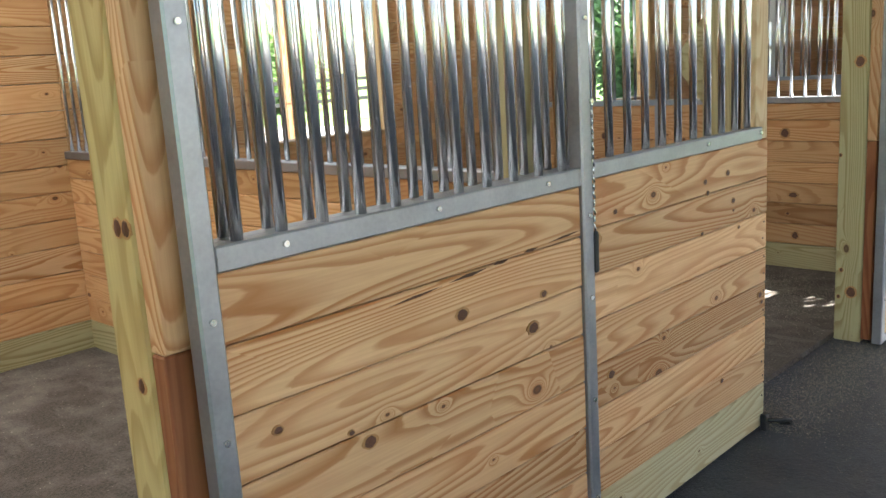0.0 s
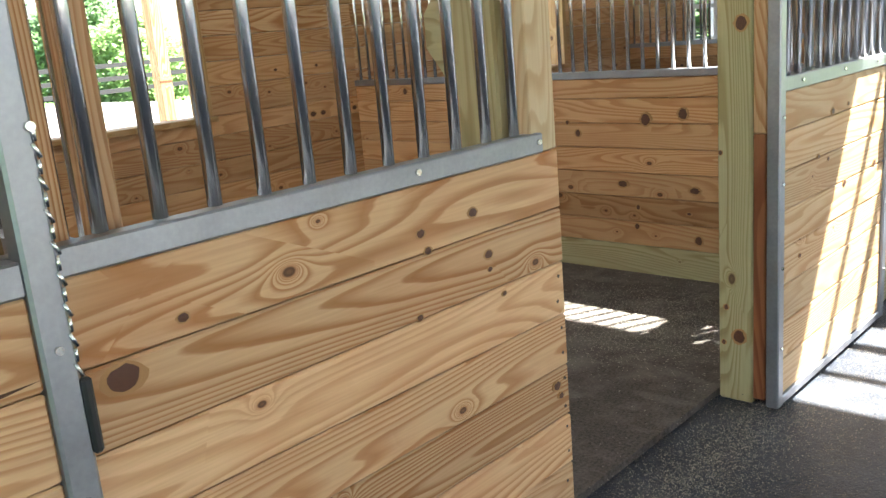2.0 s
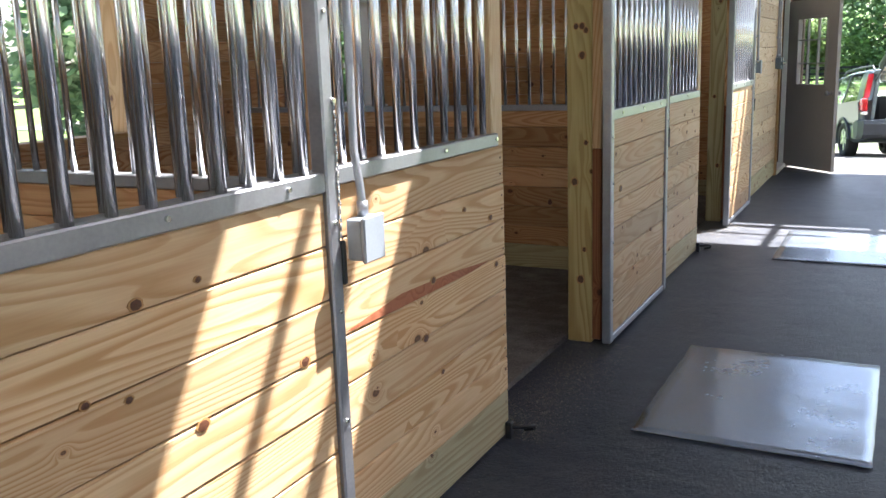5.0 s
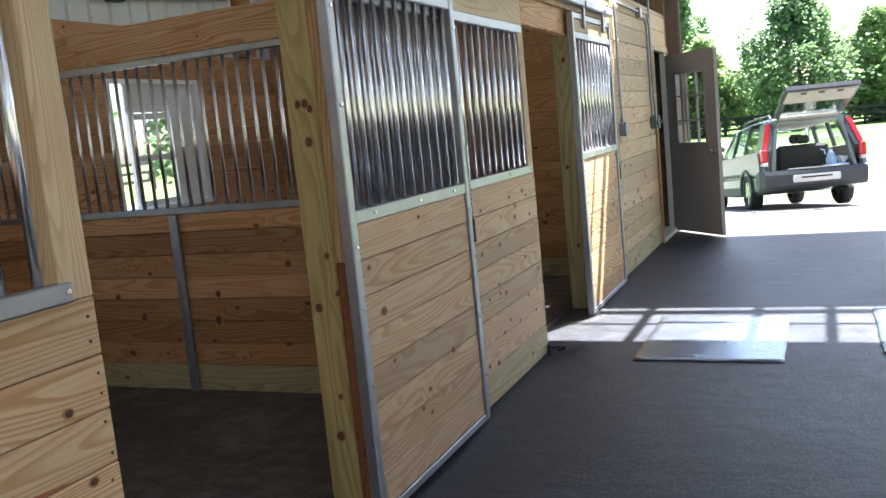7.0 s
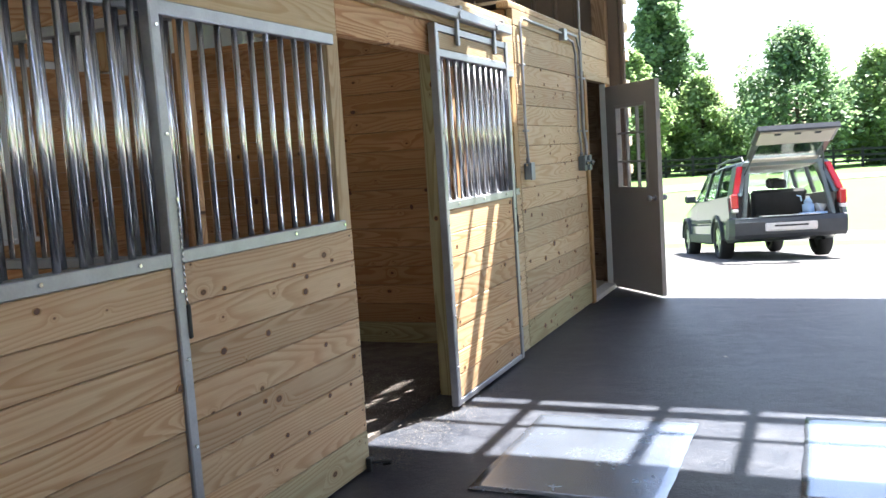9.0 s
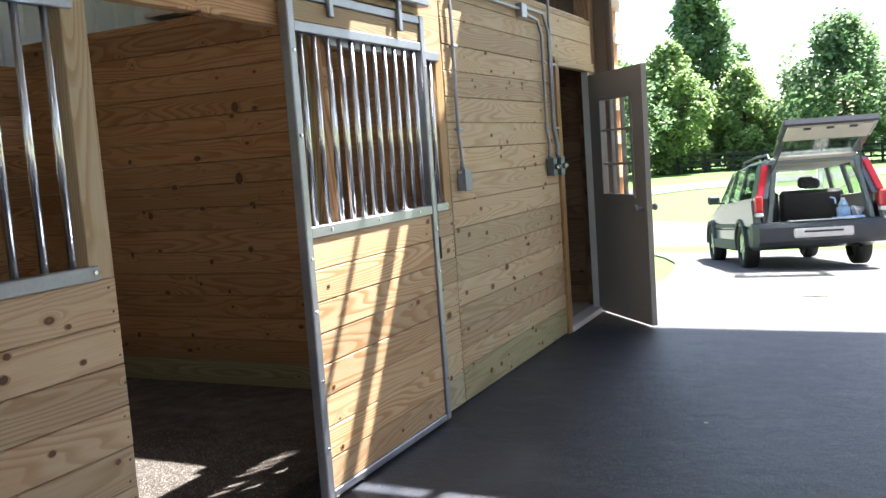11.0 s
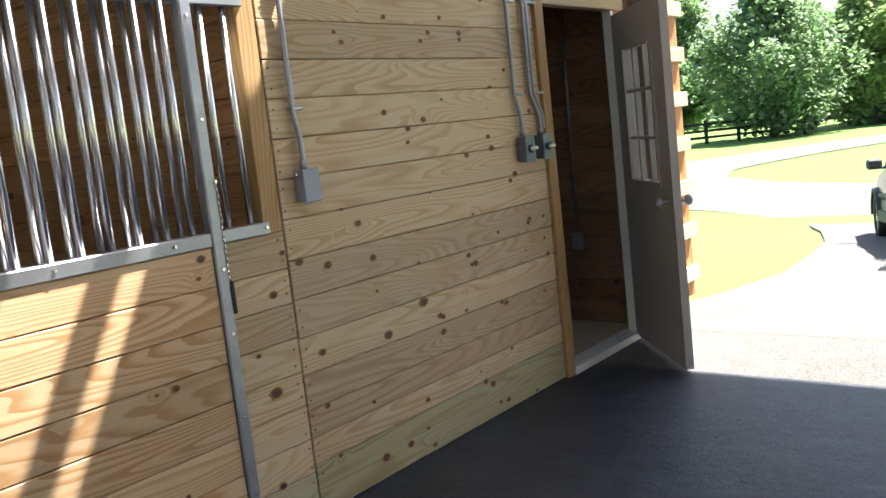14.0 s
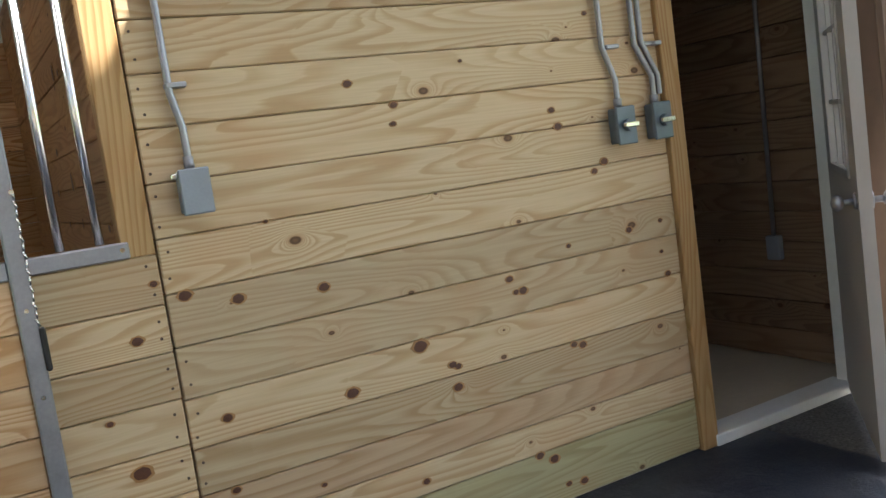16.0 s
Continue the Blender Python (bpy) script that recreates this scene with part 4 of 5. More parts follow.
fence(-14, 90, 14, 92, 14)
fence(-10.5, 74, 16, 80, 14)
fence(-26, 4, -28, 40, 12)

# ---- parked car ----
PAINT = plain("silver_green_metallic", (0.17, 0.20, 0.195), 0.3, 0.6, 0.05, 2.0, coat=0.6)
CLAD = plain("dark_grey_cladding", (0.055, 0.06, 0.07), 0.6, 0.0, 0.15, 8.0)
LAMP = plain("red_tail_lamp", (0.55, 0.02, 0.025), 0.15, 0.0, 0.1, 10.0, coat=0.8)
LAMPCLEAR = plain("clear_lamp", (0.75, 0.72, 0.70), 0.12, 0.0, 0.1, 10.0, coat=0.8)
TYRE = plain("tyre_rubber", (0.018, 0.018, 0.018), 0.8, 0.0, 0.3, 20.0)
ALLOY = plain("alloy_wheel", (0.55, 0.56, 0.57), 0.35, 0.8, 0.1, 8.0)
TRIM = plain("grey_interior_trim", (0.16, 0.155, 0.15), 0.85, 0.0, 0.15, 8.0)
TRIMLIGHT = plain("beige_headliner", (0.42, 0.40, 0.36), 0.85, 0.0, 0.06, 4.0)
SEATS = plain("dark_seat_cloth", (0.045, 0.043, 0.042), 0.9, 0.0, 0.2, 20.0)
DGLASS, dnt, db = material("tinted_glass")
db.inputs["Transmission Weight"].default_value, db.inputs["Roughness"].default_value = 1.0, 0.02
db.inputs["Base Color"].default_value = (0.62, 0.72, 0.68, 1)
car = tagged(place(new("car"), None, Matrix.Translation((1.22, 23.7, -0.593)) @ pose(0, 0, 0, 0, 0, 18) @ pose(0, 0, 0, -5.1)), "silver-green estate car with its tailgate raised on the driveway", "car")
CM = car.matrix_basis @ Matrix.Diagonal((1.0, 1.03, 1.06, 1))


def car_loft(name, rings, mat, parent=None, smooth=True, caps=True, label=""):
    """Skin over rings of points, all of one length."""
    bm = bmesh.new()
    vv = [[bm.verts.new(p) for p in ring] for ring in rings]
    n = len(rings[0])
    for a, b in zip(vv[:-1], vv[1:]):
        for i in range(n):
            bm.faces.new((a[i], a[(i + 1) % n], b[(i + 1) % n], b[i]))
    if caps:
        bm.faces.new(vv[0][::-1])
        bm.faces.new(vv[-1])
    bmesh.ops.recalc_face_normals(bm, faces=bm.faces[:])
    me = mesh_from(bm, name, mat)
    if smooth:
        for poly in me.polygons:
            poly.use_smooth = len(poly.vertices) == 4
        me.set_sharp_from_angle(angle=radians(38))
    ob = new(name, me)
    return tagged(place(ob, parent or car, CM), label)


def car_slab(name, outline, x0, x1, lean, mat, parent=None, bevel=0.012, label=""):
    """Outline (y, z) given thickness from x0 to x1; above z = 0.98 it leans inwards."""
    bm = bmesh.new()
    sgn = 1 if x0 + x1 > 0 else -1
    va = [bm.verts.new((x0 - sgn * lean * max(0, z - 0.98), y, z)) for y, z in outline]
    vb = [bm.verts.new((x1 - sgn * lean * max(0, z - 0.98), y, z)) for y, z in outline]
    n = len(outline)
    bm.faces.new(va)
    bm.faces.new(vb[::-1])
    for i in range(n):
        bm.faces.new((va[i], vb[i], vb[(i + 1) % n], va[(i + 1) % n]))
    bmesh.ops.recalc_face_normals(bm, faces=bm.faces[:])
    if bevel:
        bmesh.ops.bevel(bm, geom=bm.edges[:], offset=bevel, segments=2, affect="EDGES", clamp_overlap=True)
    ob = new(name, mesh_from(bm, name, mat))
    return tagged(place(ob, parent or car, CM), label)


def car_box(name, lo, hi, mat, parent=None, bevel=0.01, label=""):
    c = [(a + b) / 2 for a, b in zip(lo, hi)]
    ob = new(name, box_mesh(*[b - a for a, b in zip(lo, hi)], mat, bevel))
    return tagged(place(ob, parent or car, CM @ pose(*c)), label)


def ring(y, hw, z0, z1, round_):
    r = round_
    return [(-hw + r, y, z0), (hw - r, y, z0), (hw, y, z0 + r), (hw, y, z1 - r * 0.6), (hw - r * 0.5, y, z1), (-hw + r * 0.5, y, z1), (-hw, y, z1 - r * 0.6), (-hw, y, z0 + r)]


car_loft("underbody", [ring(-0.95, 0.80, 0.34, 0.60, 0.08), ring(-0.6, 0.88, 0.28, 0.61, 0.08), ring(1.0, 0.90, 0.24, 0.60, 0.06), ring(3.0, 0.88, 0.26, 0.60, 0.08), ring(3.55, 0.78, 0.30, 0.58, 0.1)], PAINT)
car_loft("bonnet", [ring(1.75, 0.88, 0.58, 0.99, 0.08), ring(2.3, 0.89, 0.58, 0.95, 0.1), ring(3.1, 0.84, 0.58, 0.86, 0.1), ring(3.6, 0.70, 0.56, 0.74, 0.08)], PAINT)
for s in (-1, 1):
    side = car_slab("side_panel", [(-1.0, 0.60), (1.8, 0.58), (1.8, 0.98), (-0.9, 1.0)], s * 0.80, s * 0.91, 0.0, PAINT, bevel=0.03)
    car_box("sill_cladding", (s * 0.905 - 0.02, 0.36, 0.27), (s * 0.905 + 0.02, 2.35, 0.42), CLAD, side)
    car_box("door_moulding", (s * 0.91 - 0.012, 0.45, 0.60), (s * 0.91 + 0.012, 2.2, 0.66), CLAD, side)
    # pillars and side glass
    car_slab("rear_pillar", [(-1.0, 0.98), (-0.62, 0.98), (-0.50, 1.46), (-0.80, 1.48)], s * 0.70, s * 0.86, 0.30, PAINT)
    car_slab("pillar", [(0.22, 0.98), (0.32, 0.98), (0.30, 1.48), (0.20, 1.48)], s * 0.80, s * 0.86, 0.30, CLAD)
    car_slab("pillar", [(1.12, 0.98), (1.22, 0.98), (1.10, 1.47), (1.0, 1.47)], s * 0.80, s * 0.86, 0.30, CLAD)
    car_slab("windscreen_pillar", [(1.95, 0.97), (2.08, 0.96), (1.42, 1.46), (1.28, 1.47)], s * 0.80, s * 0.86, 0.30, PAINT)
    for o in ([(-0.62, 1.0), (0.22, 1.0), (0.20, 1.44), (-0.52, 1.44)], [(0.32, 1.0), (1.12, 1.0), (1.0, 1.44), (0.30, 1.44)], [(1.22, 1.0), (1.95, 0.98), (1.32, 1.43), (1.10, 1.44)]):
        g = car_slab("side_window", o, s * 0.845, s * 0.853, 0.30, DGLASS, bevel=0, label="tinted side window")
        g.visible_shadow = False
    car_box("tail_lamp", (s * 0.83 - 0.055, -1.055, 0.80), (s * 0.83 + 0.055, -0.90, 1.02), LAMP, bevel=0.02, label="red tail lamp")
    car_slab("upper_lamp", [(-1.03, 1.02), (-0.94, 1.02), (-0.80, 1.44), (-0.86, 1.44)], s * 0.77, s * 0.865, 0.30, LAMP, bevel=0.012, label="red upper tail lamp")
    car_box("reversing_lamp", (s * 0.83 - 0.05, -1.062, 0.74), (s * 0.83 + 0.05, -0.92, 0.798), LAMPCLEAR, bevel=0.015, label="clear reversing lamp")
    car_slab("hatch_side", [(-1.02, 0.62), (-0.93, 0.62), (-0.78, 1.46), (-0.86, 1.46)], s * 0.66, s * 0.73, 0.30, PAINT)
    # wheel arches
    for yw in (0.0, 2.76):
        arch = []
        for k in range(11):
            a = math.pi * k / 10
            arch.append((yw + 0.42 * math.cos(a), 0.33 + 0.40 * math.sin(a)))
        inner = [(yw + 0.355 * math.cos(math.pi * k / 10), 0.33 + 0.345 * math.sin(math.pi * k / 10)) for k in range(10, -1, -1)]
        car_slab("wheel_arch", arch + inner, s * 0.86, s * 0.935, 0.0, CLAD, bevel=0.006)
        wheel = place(new("wheel"), car, CM @ pose(s * 0.80, yw, 0.325, 0, 90, 0))
        WM = CM @ pose(s * 0.80, yw, 0.325, 0, 90, 0)
        bm = bmesh.new()
        prof = [(0.20, -0.10), (0.29, -0.112), (0.322, -0.085), (0.328, 0), (0.322, 0.085), (0.29, 0.112), (0.20, 0.10)]
        rings_ = [[bm.verts.new((r * math.cos(2 * math.pi * k / 32), r * math.sin(2 * math.pi * k / 32), z)) for k in range(32)] for r, z in prof]
        for a, b in zip(rings_, rings_[1:] + rings_[:1]):
            for k in range(32):
                bm.faces.new((a[k], a[(k + 1) % 32], b[(k + 1) % 32], b[k]))
        bmesh.ops.recalc_face_normals(bm, faces=bm.faces[:])
        place(new("tyre", mesh_from(bm, "tyre", TYRE, True)), wheel, WM)
        bm = bmesh.new()
        bmesh.ops.create_cone(bm, cap_ends=True, segments=28, radius1=0.205, radius2=0.205, depth=0.10)
        rim = place(new("rim", mesh_from(bm, "rim", CLAD)), wheel, WM)
        bm = bmesh.new()
        for k in range(5):
            mm = pose(0, 0, s * 0.075, 0, 0, k * 72) @ Matrix.Translation((0.105, 0, 0)) @ Matrix.Diagonal((0.19, 0.062, 0.03, 1))
            bmesh.ops.create_cube(bm, size=1, matrix=mm)
        bmesh.ops.create_cone(bm, cap_ends=True, segments=16, radius1=0.05, radius2=0.05, depth=0.04, matrix=Matrix.Translation((0, 0, s * 0.078)))
        tagged(place(new("spokes", mesh_from(bm, "spokes", ALLOY)), wheel, WM), "five-spoke alloy wheel centre")
# roof, rails, screens
car_loft("roof", [[(-0.66, y, z - 0.05), (-0.60, y, z - 0.008), (-0.3, y, z + 0.018), (0.3, y, z + 0.018), (0.60, y, z - 0.008), (0.66, y, z - 0.05), (0.6, y, z - 0.065), (-0.6, y, z - 0.065)] for y, z in ((-0.86, 1.50), (-0.5, 1.535), (0.5, 1.55), (1.3, 1.52), (1.42, 1.49))], PAINT)
car_loft("headliner", [[(-0.60, y, 1.425), (0.60, y, 1.425), (0.60, y, 1.435), (-0.60, y, 1.435)] for y in (-0.8, 1.2)], TRIMLIGHT, smooth=False)
for s in (-1, 1):
    tube = [CM @ Vector((s * 0.60, y, z)) for y, z in ((-0.75, 1.51), (-0.65, 1.585), (0.2, 1.605), (1.0, 1.585), (1.12, 1.53))]
    tube_path("roof_rail", car, [tuple(p) for p in tube], 0.018, CLAD)
ws = car_loft("windscreen", [[(-0.76, 2.02, 0.97), (0.76, 2.02, 0.97), (0.76, 2.01, 0.965), (-0.76, 2.01, 0.965)], [(-0.62, 1.38, 1.47), (0.62, 1.38, 1.47), (0.62, 1.37, 1.465), (-0.62, 1.37, 1.465)]], DGLASS, smooth=False, label="windscreen glass")
ws.visible_shadow = False
# tail: bumper, plate, cargo bay
bumper = car_loft("rear_bumper", [[(-0.92, y1, z), (-0.86, y0, z), (0.86, y0, z), (0.92, y1, z), (0.90, -0.62, z), (-0.90, -0.62, z)] for z, y0, y1 in ((0.34, -1.00, -0.86), (0.40, -1.08, -0.93), (0.58, -1.12, -0.96), (0.64, -1.10, -0.95), (0.66, -1.02, -0.92))], CLAD, smooth=False, label="dark grey rear bumper")
car_box("bumper_plate", (-0.40, -1.125, 0.44), (0.40, -1.098, 0.575), LAMPCLEAR, bumper, 0.02, "pale bumper insert")
car_box("plate_slot", (-0.26, -1.131, 0.505), (0.26, -1.120, 0.53), BLACK, bumper, 0.004, "dark slot")
car_box("bumper_step", (-0.45, -1.10, 0.655), (0.45, -0.95, 0.675), ALLOY, bumper, 0.006)
car_box("cargo_floor", (-0.72, -0.98, 0.60), (0.72, 0.25, 0.645), TRIM)
for s in (-1, 1):
    car_box("cargo_side", (s * 0.70 - 0.06, -0.85, 0.64), (s * 0.70 + 0.06, 0.3, 1.0), TRIM)
for i, (x0, x1) in enumerate(((-0.70, -0.26), (-0.24, 0.70))):
    seat = car_box("rear_seat", (x0, 0.22, 0.62), (x1, 0.38, 1.10), SEATS, bevel=0.05)
    xm = (x0 + x1) / 2
    car_box("headrest", (xm - 0.13, 0.22, 1.11), (xm + 0.13, 0.34, 1.26), SEATS, seat, 0.04)
for s in (-1, 1):
    seat = car_box("front_seat", (s * 0.38 - 0.24, 1.05, 0.5), (s * 0.38 + 0.24, 1.22, 1.12), SEATS, bevel=0.06)
    car_box("headrest", (s * 0.38 - 0.13, 1.06, 1.14), (s * 0.38 + 0.13, 1.17, 1.32), SEATS, seat, 0.04)
car_box("dashboard", (-0.75, 1.7, 0.7), (0.75, 2.0, 0.96), SEATS, bevel=0.05)
for s in (-1, 1):
    mirror = car_box("wing_mirror", (s * 1.01 - 0.10, 1.62, 0.98), (s * 1.01 + 0.10, 1.72, 1.12), CLAD, bevel=0.03)
    car_box("mirror_arm", (s * 0.90 - 0.05, 1.64, 0.98), (s * 0.90 + 0.05, 1.70, 1.02), CLAD, mirror)
tube_path("exhaust", car, [tuple(CM @ Vector(p)) for p in ((0.5, -1.03, 0.30), (0.5, -0.6, 0.30))], 0.03, CLAD)
# raised tailgate, hinged at the roof's rear edge
GATE = CM @ pose(0, -0.84, 1.50, -24) @ Matrix.Diagonal((0.84, 0.92, 1, 1))


def gate_slab(name, quads, z0, z1, mat, parent, label=""):
    bm = bmesh.new()
    for (xa, ya), (xb, yb) in quads:
        bmesh.ops.create_cube(bm, size=1, matrix=Matrix.Translation(((xa + xb) / 2, (ya + yb) / 2, (z0 + z1) / 2)) @ Matrix.Diagonal((abs(xb - xa), abs(yb - ya), z1 - z0, 1)))
    bmesh.ops.bevel(bm, geom=bm.edges[:], offset=0.012, segments=2, affect="EDGES", clamp_overlap=True)
    ob = new(name, mesh_from(bm, name, mat))
    return tagged(place(ob, parent, GATE), label)


# the gate reaches backwards and upwards: local -y runs away from the hinge
gate = gate_slab("tailgate", [((-0.66, -0.10), (0.66, 0.0)), ((-0.70, -0.58), (-0.58, -0.10)), ((0.58, -0.58), (0.70, -0.10)), ((-0.73, -1.02), (0.73, -0.58))], 0.0, 0.06, PAINT, car, "raised tailgate")
gate_slab("gate_lining", [((-0.66, -1.0), (0.66, -0.60)), ((-0.62, -0.12), (0.62, -0.01))], -0.025, 0.0, TRIMLIGHT, gate, "pale tailgate lining")
gate_slab("gate_edge", [((-0.72, -1.06), (0.72, -1.02))], -0.02, 0.07, CLAD, gate)
for x in (-0.35, 0.0, 0.35):
    gate_slab("gate_latch", [((x - 0.06, -0.97), (x + 0.06, -0.92))], -0.04, -0.024, CLAD, gate)
gg = gate_slab("gate_window", [((-0.575, -0.575), (0.575, -0.105))], 0.02, 0.028, DGLASS, gate, "rear window glass")
gg.visible_shadow = False
for s in (-1, 1):
    tube_path("gas_strut", car, [tuple(CM @ Vector((s * 0.62, -0.86, 1.30))), tuple(GATE @ Vector((s * 0.60, -0.42, -0.01)))], 0.012, CLAD)

# things lying in the car's boot
JUG = plain("pale_blue_plastic", (0.42, 0.58, 0.78), 0.4, 0.0, 0.1, 10.0)
WHITEPLASTIC = plain("white_plastic", (0.75, 0.76, 0.78), 0.4, 0.0, 0.06, 10.0)
jug = tagged(place(new("jug"), None, CM @ pose(0.36, -0.82, 0.645)), "pale blue plastic jug standing in the car boot", "jug")
JM = jug.matrix_basis.copy()
bm = bmesh.new()
bmesh.ops.create_cube(bm, size=1, matrix=Matrix.Translation((0, 0, 0.10)) @ Matrix.Diagonal((0.17, 0.12, 0.20, 1)))
bmesh.ops.bevel(bm, geom=bm.edges[:], offset=0.03, segments=3, affect="EDGES")
bmesh.ops.create_cone(bm, cap_ends=True, segments=16, radius1=0.075, radius2=0.03, depth=0.07, matrix=Matrix.Translation((0, 0, 0.232)))
place(new("body", mesh_from(bm, "body", JUG, True)), jug, JM)
bm = bmesh.new()
bmesh.ops.create_cone(bm, cap_ends=True, segments=14, radius1=0.03, radius2=0.03, depth=0.03, matrix=Matrix.Translation((0, 0, 0.28)))
place(new("cap", mesh_from(bm, "cap", WHITEPLASTIC)), jug, JM)
tube_path("handle", jug, [tuple(JM @ Vector(p)) for p in ((0.03, -0.02, 0.25), (0.09, -0.02, 0.235), (0.10, -0.02, 0.16))], 0.012, JUG)
cloth = tagged(place(new("folded_cloth"), None, CM @ pose(0.40, -0.90, 0.66)), "pale blue folded cloth in the car boot", "cloth")
bm = bmesh.new()
bmesh.ops.create_grid(bm, x_segments=14, y_segments=10, size=0.5, matrix=Matrix.Diagonal((0.40, 0.16, 1, 1)))
for v in bm.verts:
    v.co.z = 0.03 + 0.02 * noise.noise((v.co.x * 14, v.co.y * 14, 3.0))
ext = bmesh.ops.extrude_face_region(bm, geom=bm.faces[:])
for v in ext["geom"]:
    if isinstance(v, bmesh.types.BMVert):
        v.co.z = -0.012
bmesh.ops.recalc_face_normals(bm, faces=bm.faces[:])
place(new("fabric", mesh_from(bm, "fabric", JUG, True)), cloth, CM @ pose(0.40, -0.90, 0.66))
funnel = tagged(place(new("funnel"), None, CM @ pose(0.58, -0.80, 0.70)), "white plastic funnel leaning in the car boot", "funnel")
bm = bmesh.new()
bmesh.ops.create_cone(bm, cap_ends=False, segments=20, radius1=0.10, radius2=0.02, depth=0.14, matrix=pose(0, 0, 0.06, 0, 70, 0))
bmesh.ops.create_cone(bm, cap_ends=False, segments=12, radius1=0.018, radius2=0.012, depth=0.16, matrix=pose(0.10, 0, 0.14, 0, 35, 0))
place(new("cone", mesh_from(bm, "cone", WHITEPLASTIC, True)), funnel, CM @ pose(0.58, -0.80, 0.70))

# drain cover in the drive
dc = holder("drain_cover", 1.69, 18.3, ground_z(18.3) + 0.02, "pale drain cover let into the driveway", "drain")
block("cover", dc, (1.58, 18.2, ground_z(18.3) + 0.0), (1.80, 18.37, ground_z(18.3) + 0.05), WHITE, 0.01)

# ---- knots let into the planks ----
KNOT, knt, kb = material("dark_knot")
ktc = node(knt, "TexCoord").outputs["Object"]
kw = node(knt, "TexWave", {"Vector": ktc, "Scale": 60.0, "Distortion": 3.0}, wave_type="RINGS", rings_direction="X")
knt.links.new(ramp(knt, kw.outputs[0], [(0.0, (0.042, 0.013, 0.006)), (1.0, (0.12, 0.042, 0.018))]), kb.inputs["Base Color"])
kb.inputs["Roughness"].default_value = 0.55
KNOTRIM, krnt, krb = material("knot_rim")
krn = node(krnt, "TexNoise", {"Vector": node(krnt, "TexCoord").outputs["Object"], "Scale": 40.0}).outputs[0]
krnt.links.new(ramp(krnt, krn, [(0.3, (0.26, 0.125, 0.04)), (0.7, (0.40, 0.22, 0.085))]), krb.inputs["Base Color"])
krb.inputs["Roughness"].default_value = 0.6


def knot_mesh(name, mat, seed):
    """A slightly domed, uneven oval set flush in the wood."""
    rnd = random.Random(seed)
    bm = bmesh.new()
    c = bm.verts.new((0.0016, 0, 0))
    ring_ = [bm.verts.new((0.0004, math.cos(2 * math.pi * k / 14) * rnd.uniform(0.86, 1.1), math.sin(2 * math.pi * k / 14) * rnd.uniform(0.86, 1.1))) for k in range(14)]
    low_ = [bm.verts.new((-0.003, v.co.y, v.co.z)) for v in ring_]
    for k in range(14):
        bm.faces.new((c, ring_[k], ring_[(k + 1) % 14]))
        bm.faces.new((ring_[k], low_[k], low_[(k + 1) % 14], ring_[(k + 1) % 14]))
    return mesh_from(bm, name, mat)


KNOTS = [knot_mesh("knot", KNOT, i) for i in range(5)]
RIMS = [knot_mesh("knot_rim", KNOTRIM, 20 + i) for i in range(5)]


def knots_on(parent, x, places):
    for i, (y, z, r) in enumerate(places):
        rim = place(new("knot_rim", RIMS[i % 5]), parent, pose(x + 0.0014, y, z) @ Matrix.Diagonal((1, r * 1.0, r * 0.72, 1)))
        place(new("knot", KNOTS[(i * 3) % 5]), parent, pose(x + 0.0022, y, z) @ Matrix.Diagonal((1, r * 0.72, r * 0.55, 1)))


knots_on(tack, 0.0, [(14.75, 0.71, 0.034), (14.87, 0.54, 0.024), (14.88, 0.61, 0.018), (14.18, 0.99, 0.026), (14.45, 0.97, 0.024), (14.49, 0.62, 0.028), (15.41, 0.56, 0.022), (15.18, 0.81, 0.024),
                     (15.69, 0.94, 0.020), (15.61, 1.21, 0.022), (14.78, 1.50, 0.018), (14.77, 1.44, 0.014), (15.22, 0.18, 0.026), (15.40, 0.93, 0.014), (15.34, 0.06, 0.022), (14.03, 1.03, 0.026),
                     (15.24, 1.93, 0.022), (15.0, 1.93, 0.018), (14.62, 2.1, 0.018), (15.86, 0.74, 0.018), (15.85, 0.95, 0.014), (15.40, 1.42, 0.018), (14.55, 0.10, 0.026), (14.7, 0.26, 0.018), (14.08, 0.43, 0.018)])
knots_on(tack, 0.0, [(14.63, 1.58, 0.02), (15.45, 2.10, 0.018), (14.70, 1.99, 0.015), (15.10, 2.0, 0.014), (14.94, 1.89, 0.016), (15.24, 1.90, 0.016), (15.13, 0.86, 0.02), (15.15, 0.81, 0.016), (14.09, 0.65, 0.022), (15.37, 0.57, 0.018), (15.16, 0.21, 0.022),
                     (15.27, 0.07, 0.016), (14.68, 0.13, 0.014), (14.38, 0.10, 0.03), (15.56, 1.18, 0.018), (15.42, 1.36, 0.022), (15.84, 0.83, 0.012), (14.86, 0.62, 0.02), (14.38, 1.92, 0.014), (14.35, 0.36, 0.012), (15.6, 1.75, 0.014), (15.05, 1.62, 0.01), (14.3, 1.2, 0.01)])
F_WALLS = [o for o in scene.collection.objects if o.name.startswith("wall_front_")]
D_DOORS = [o for o in scene.collection.objects if o.name.startswith("stall_door")]
knots_on(F_WALLS[3], 0.0, [(13.88, 0.93, 0.022), (13.83, 0.56, 0.034), (13.77, 0.72, 0.014), (13.95, 1.08, 0.016), (13.80, 0.2, 0.02)])
knots_on(F_WALLS[1], 0.0, [(7.09, 0.60, 0.022), (7.155, 0.777, 0.02), (7.617, 0.906, 0.018), (7.40, 0.97, 0.014), (7.66, 0.72, 0.018), (7.2, 0.45, 0.014)])
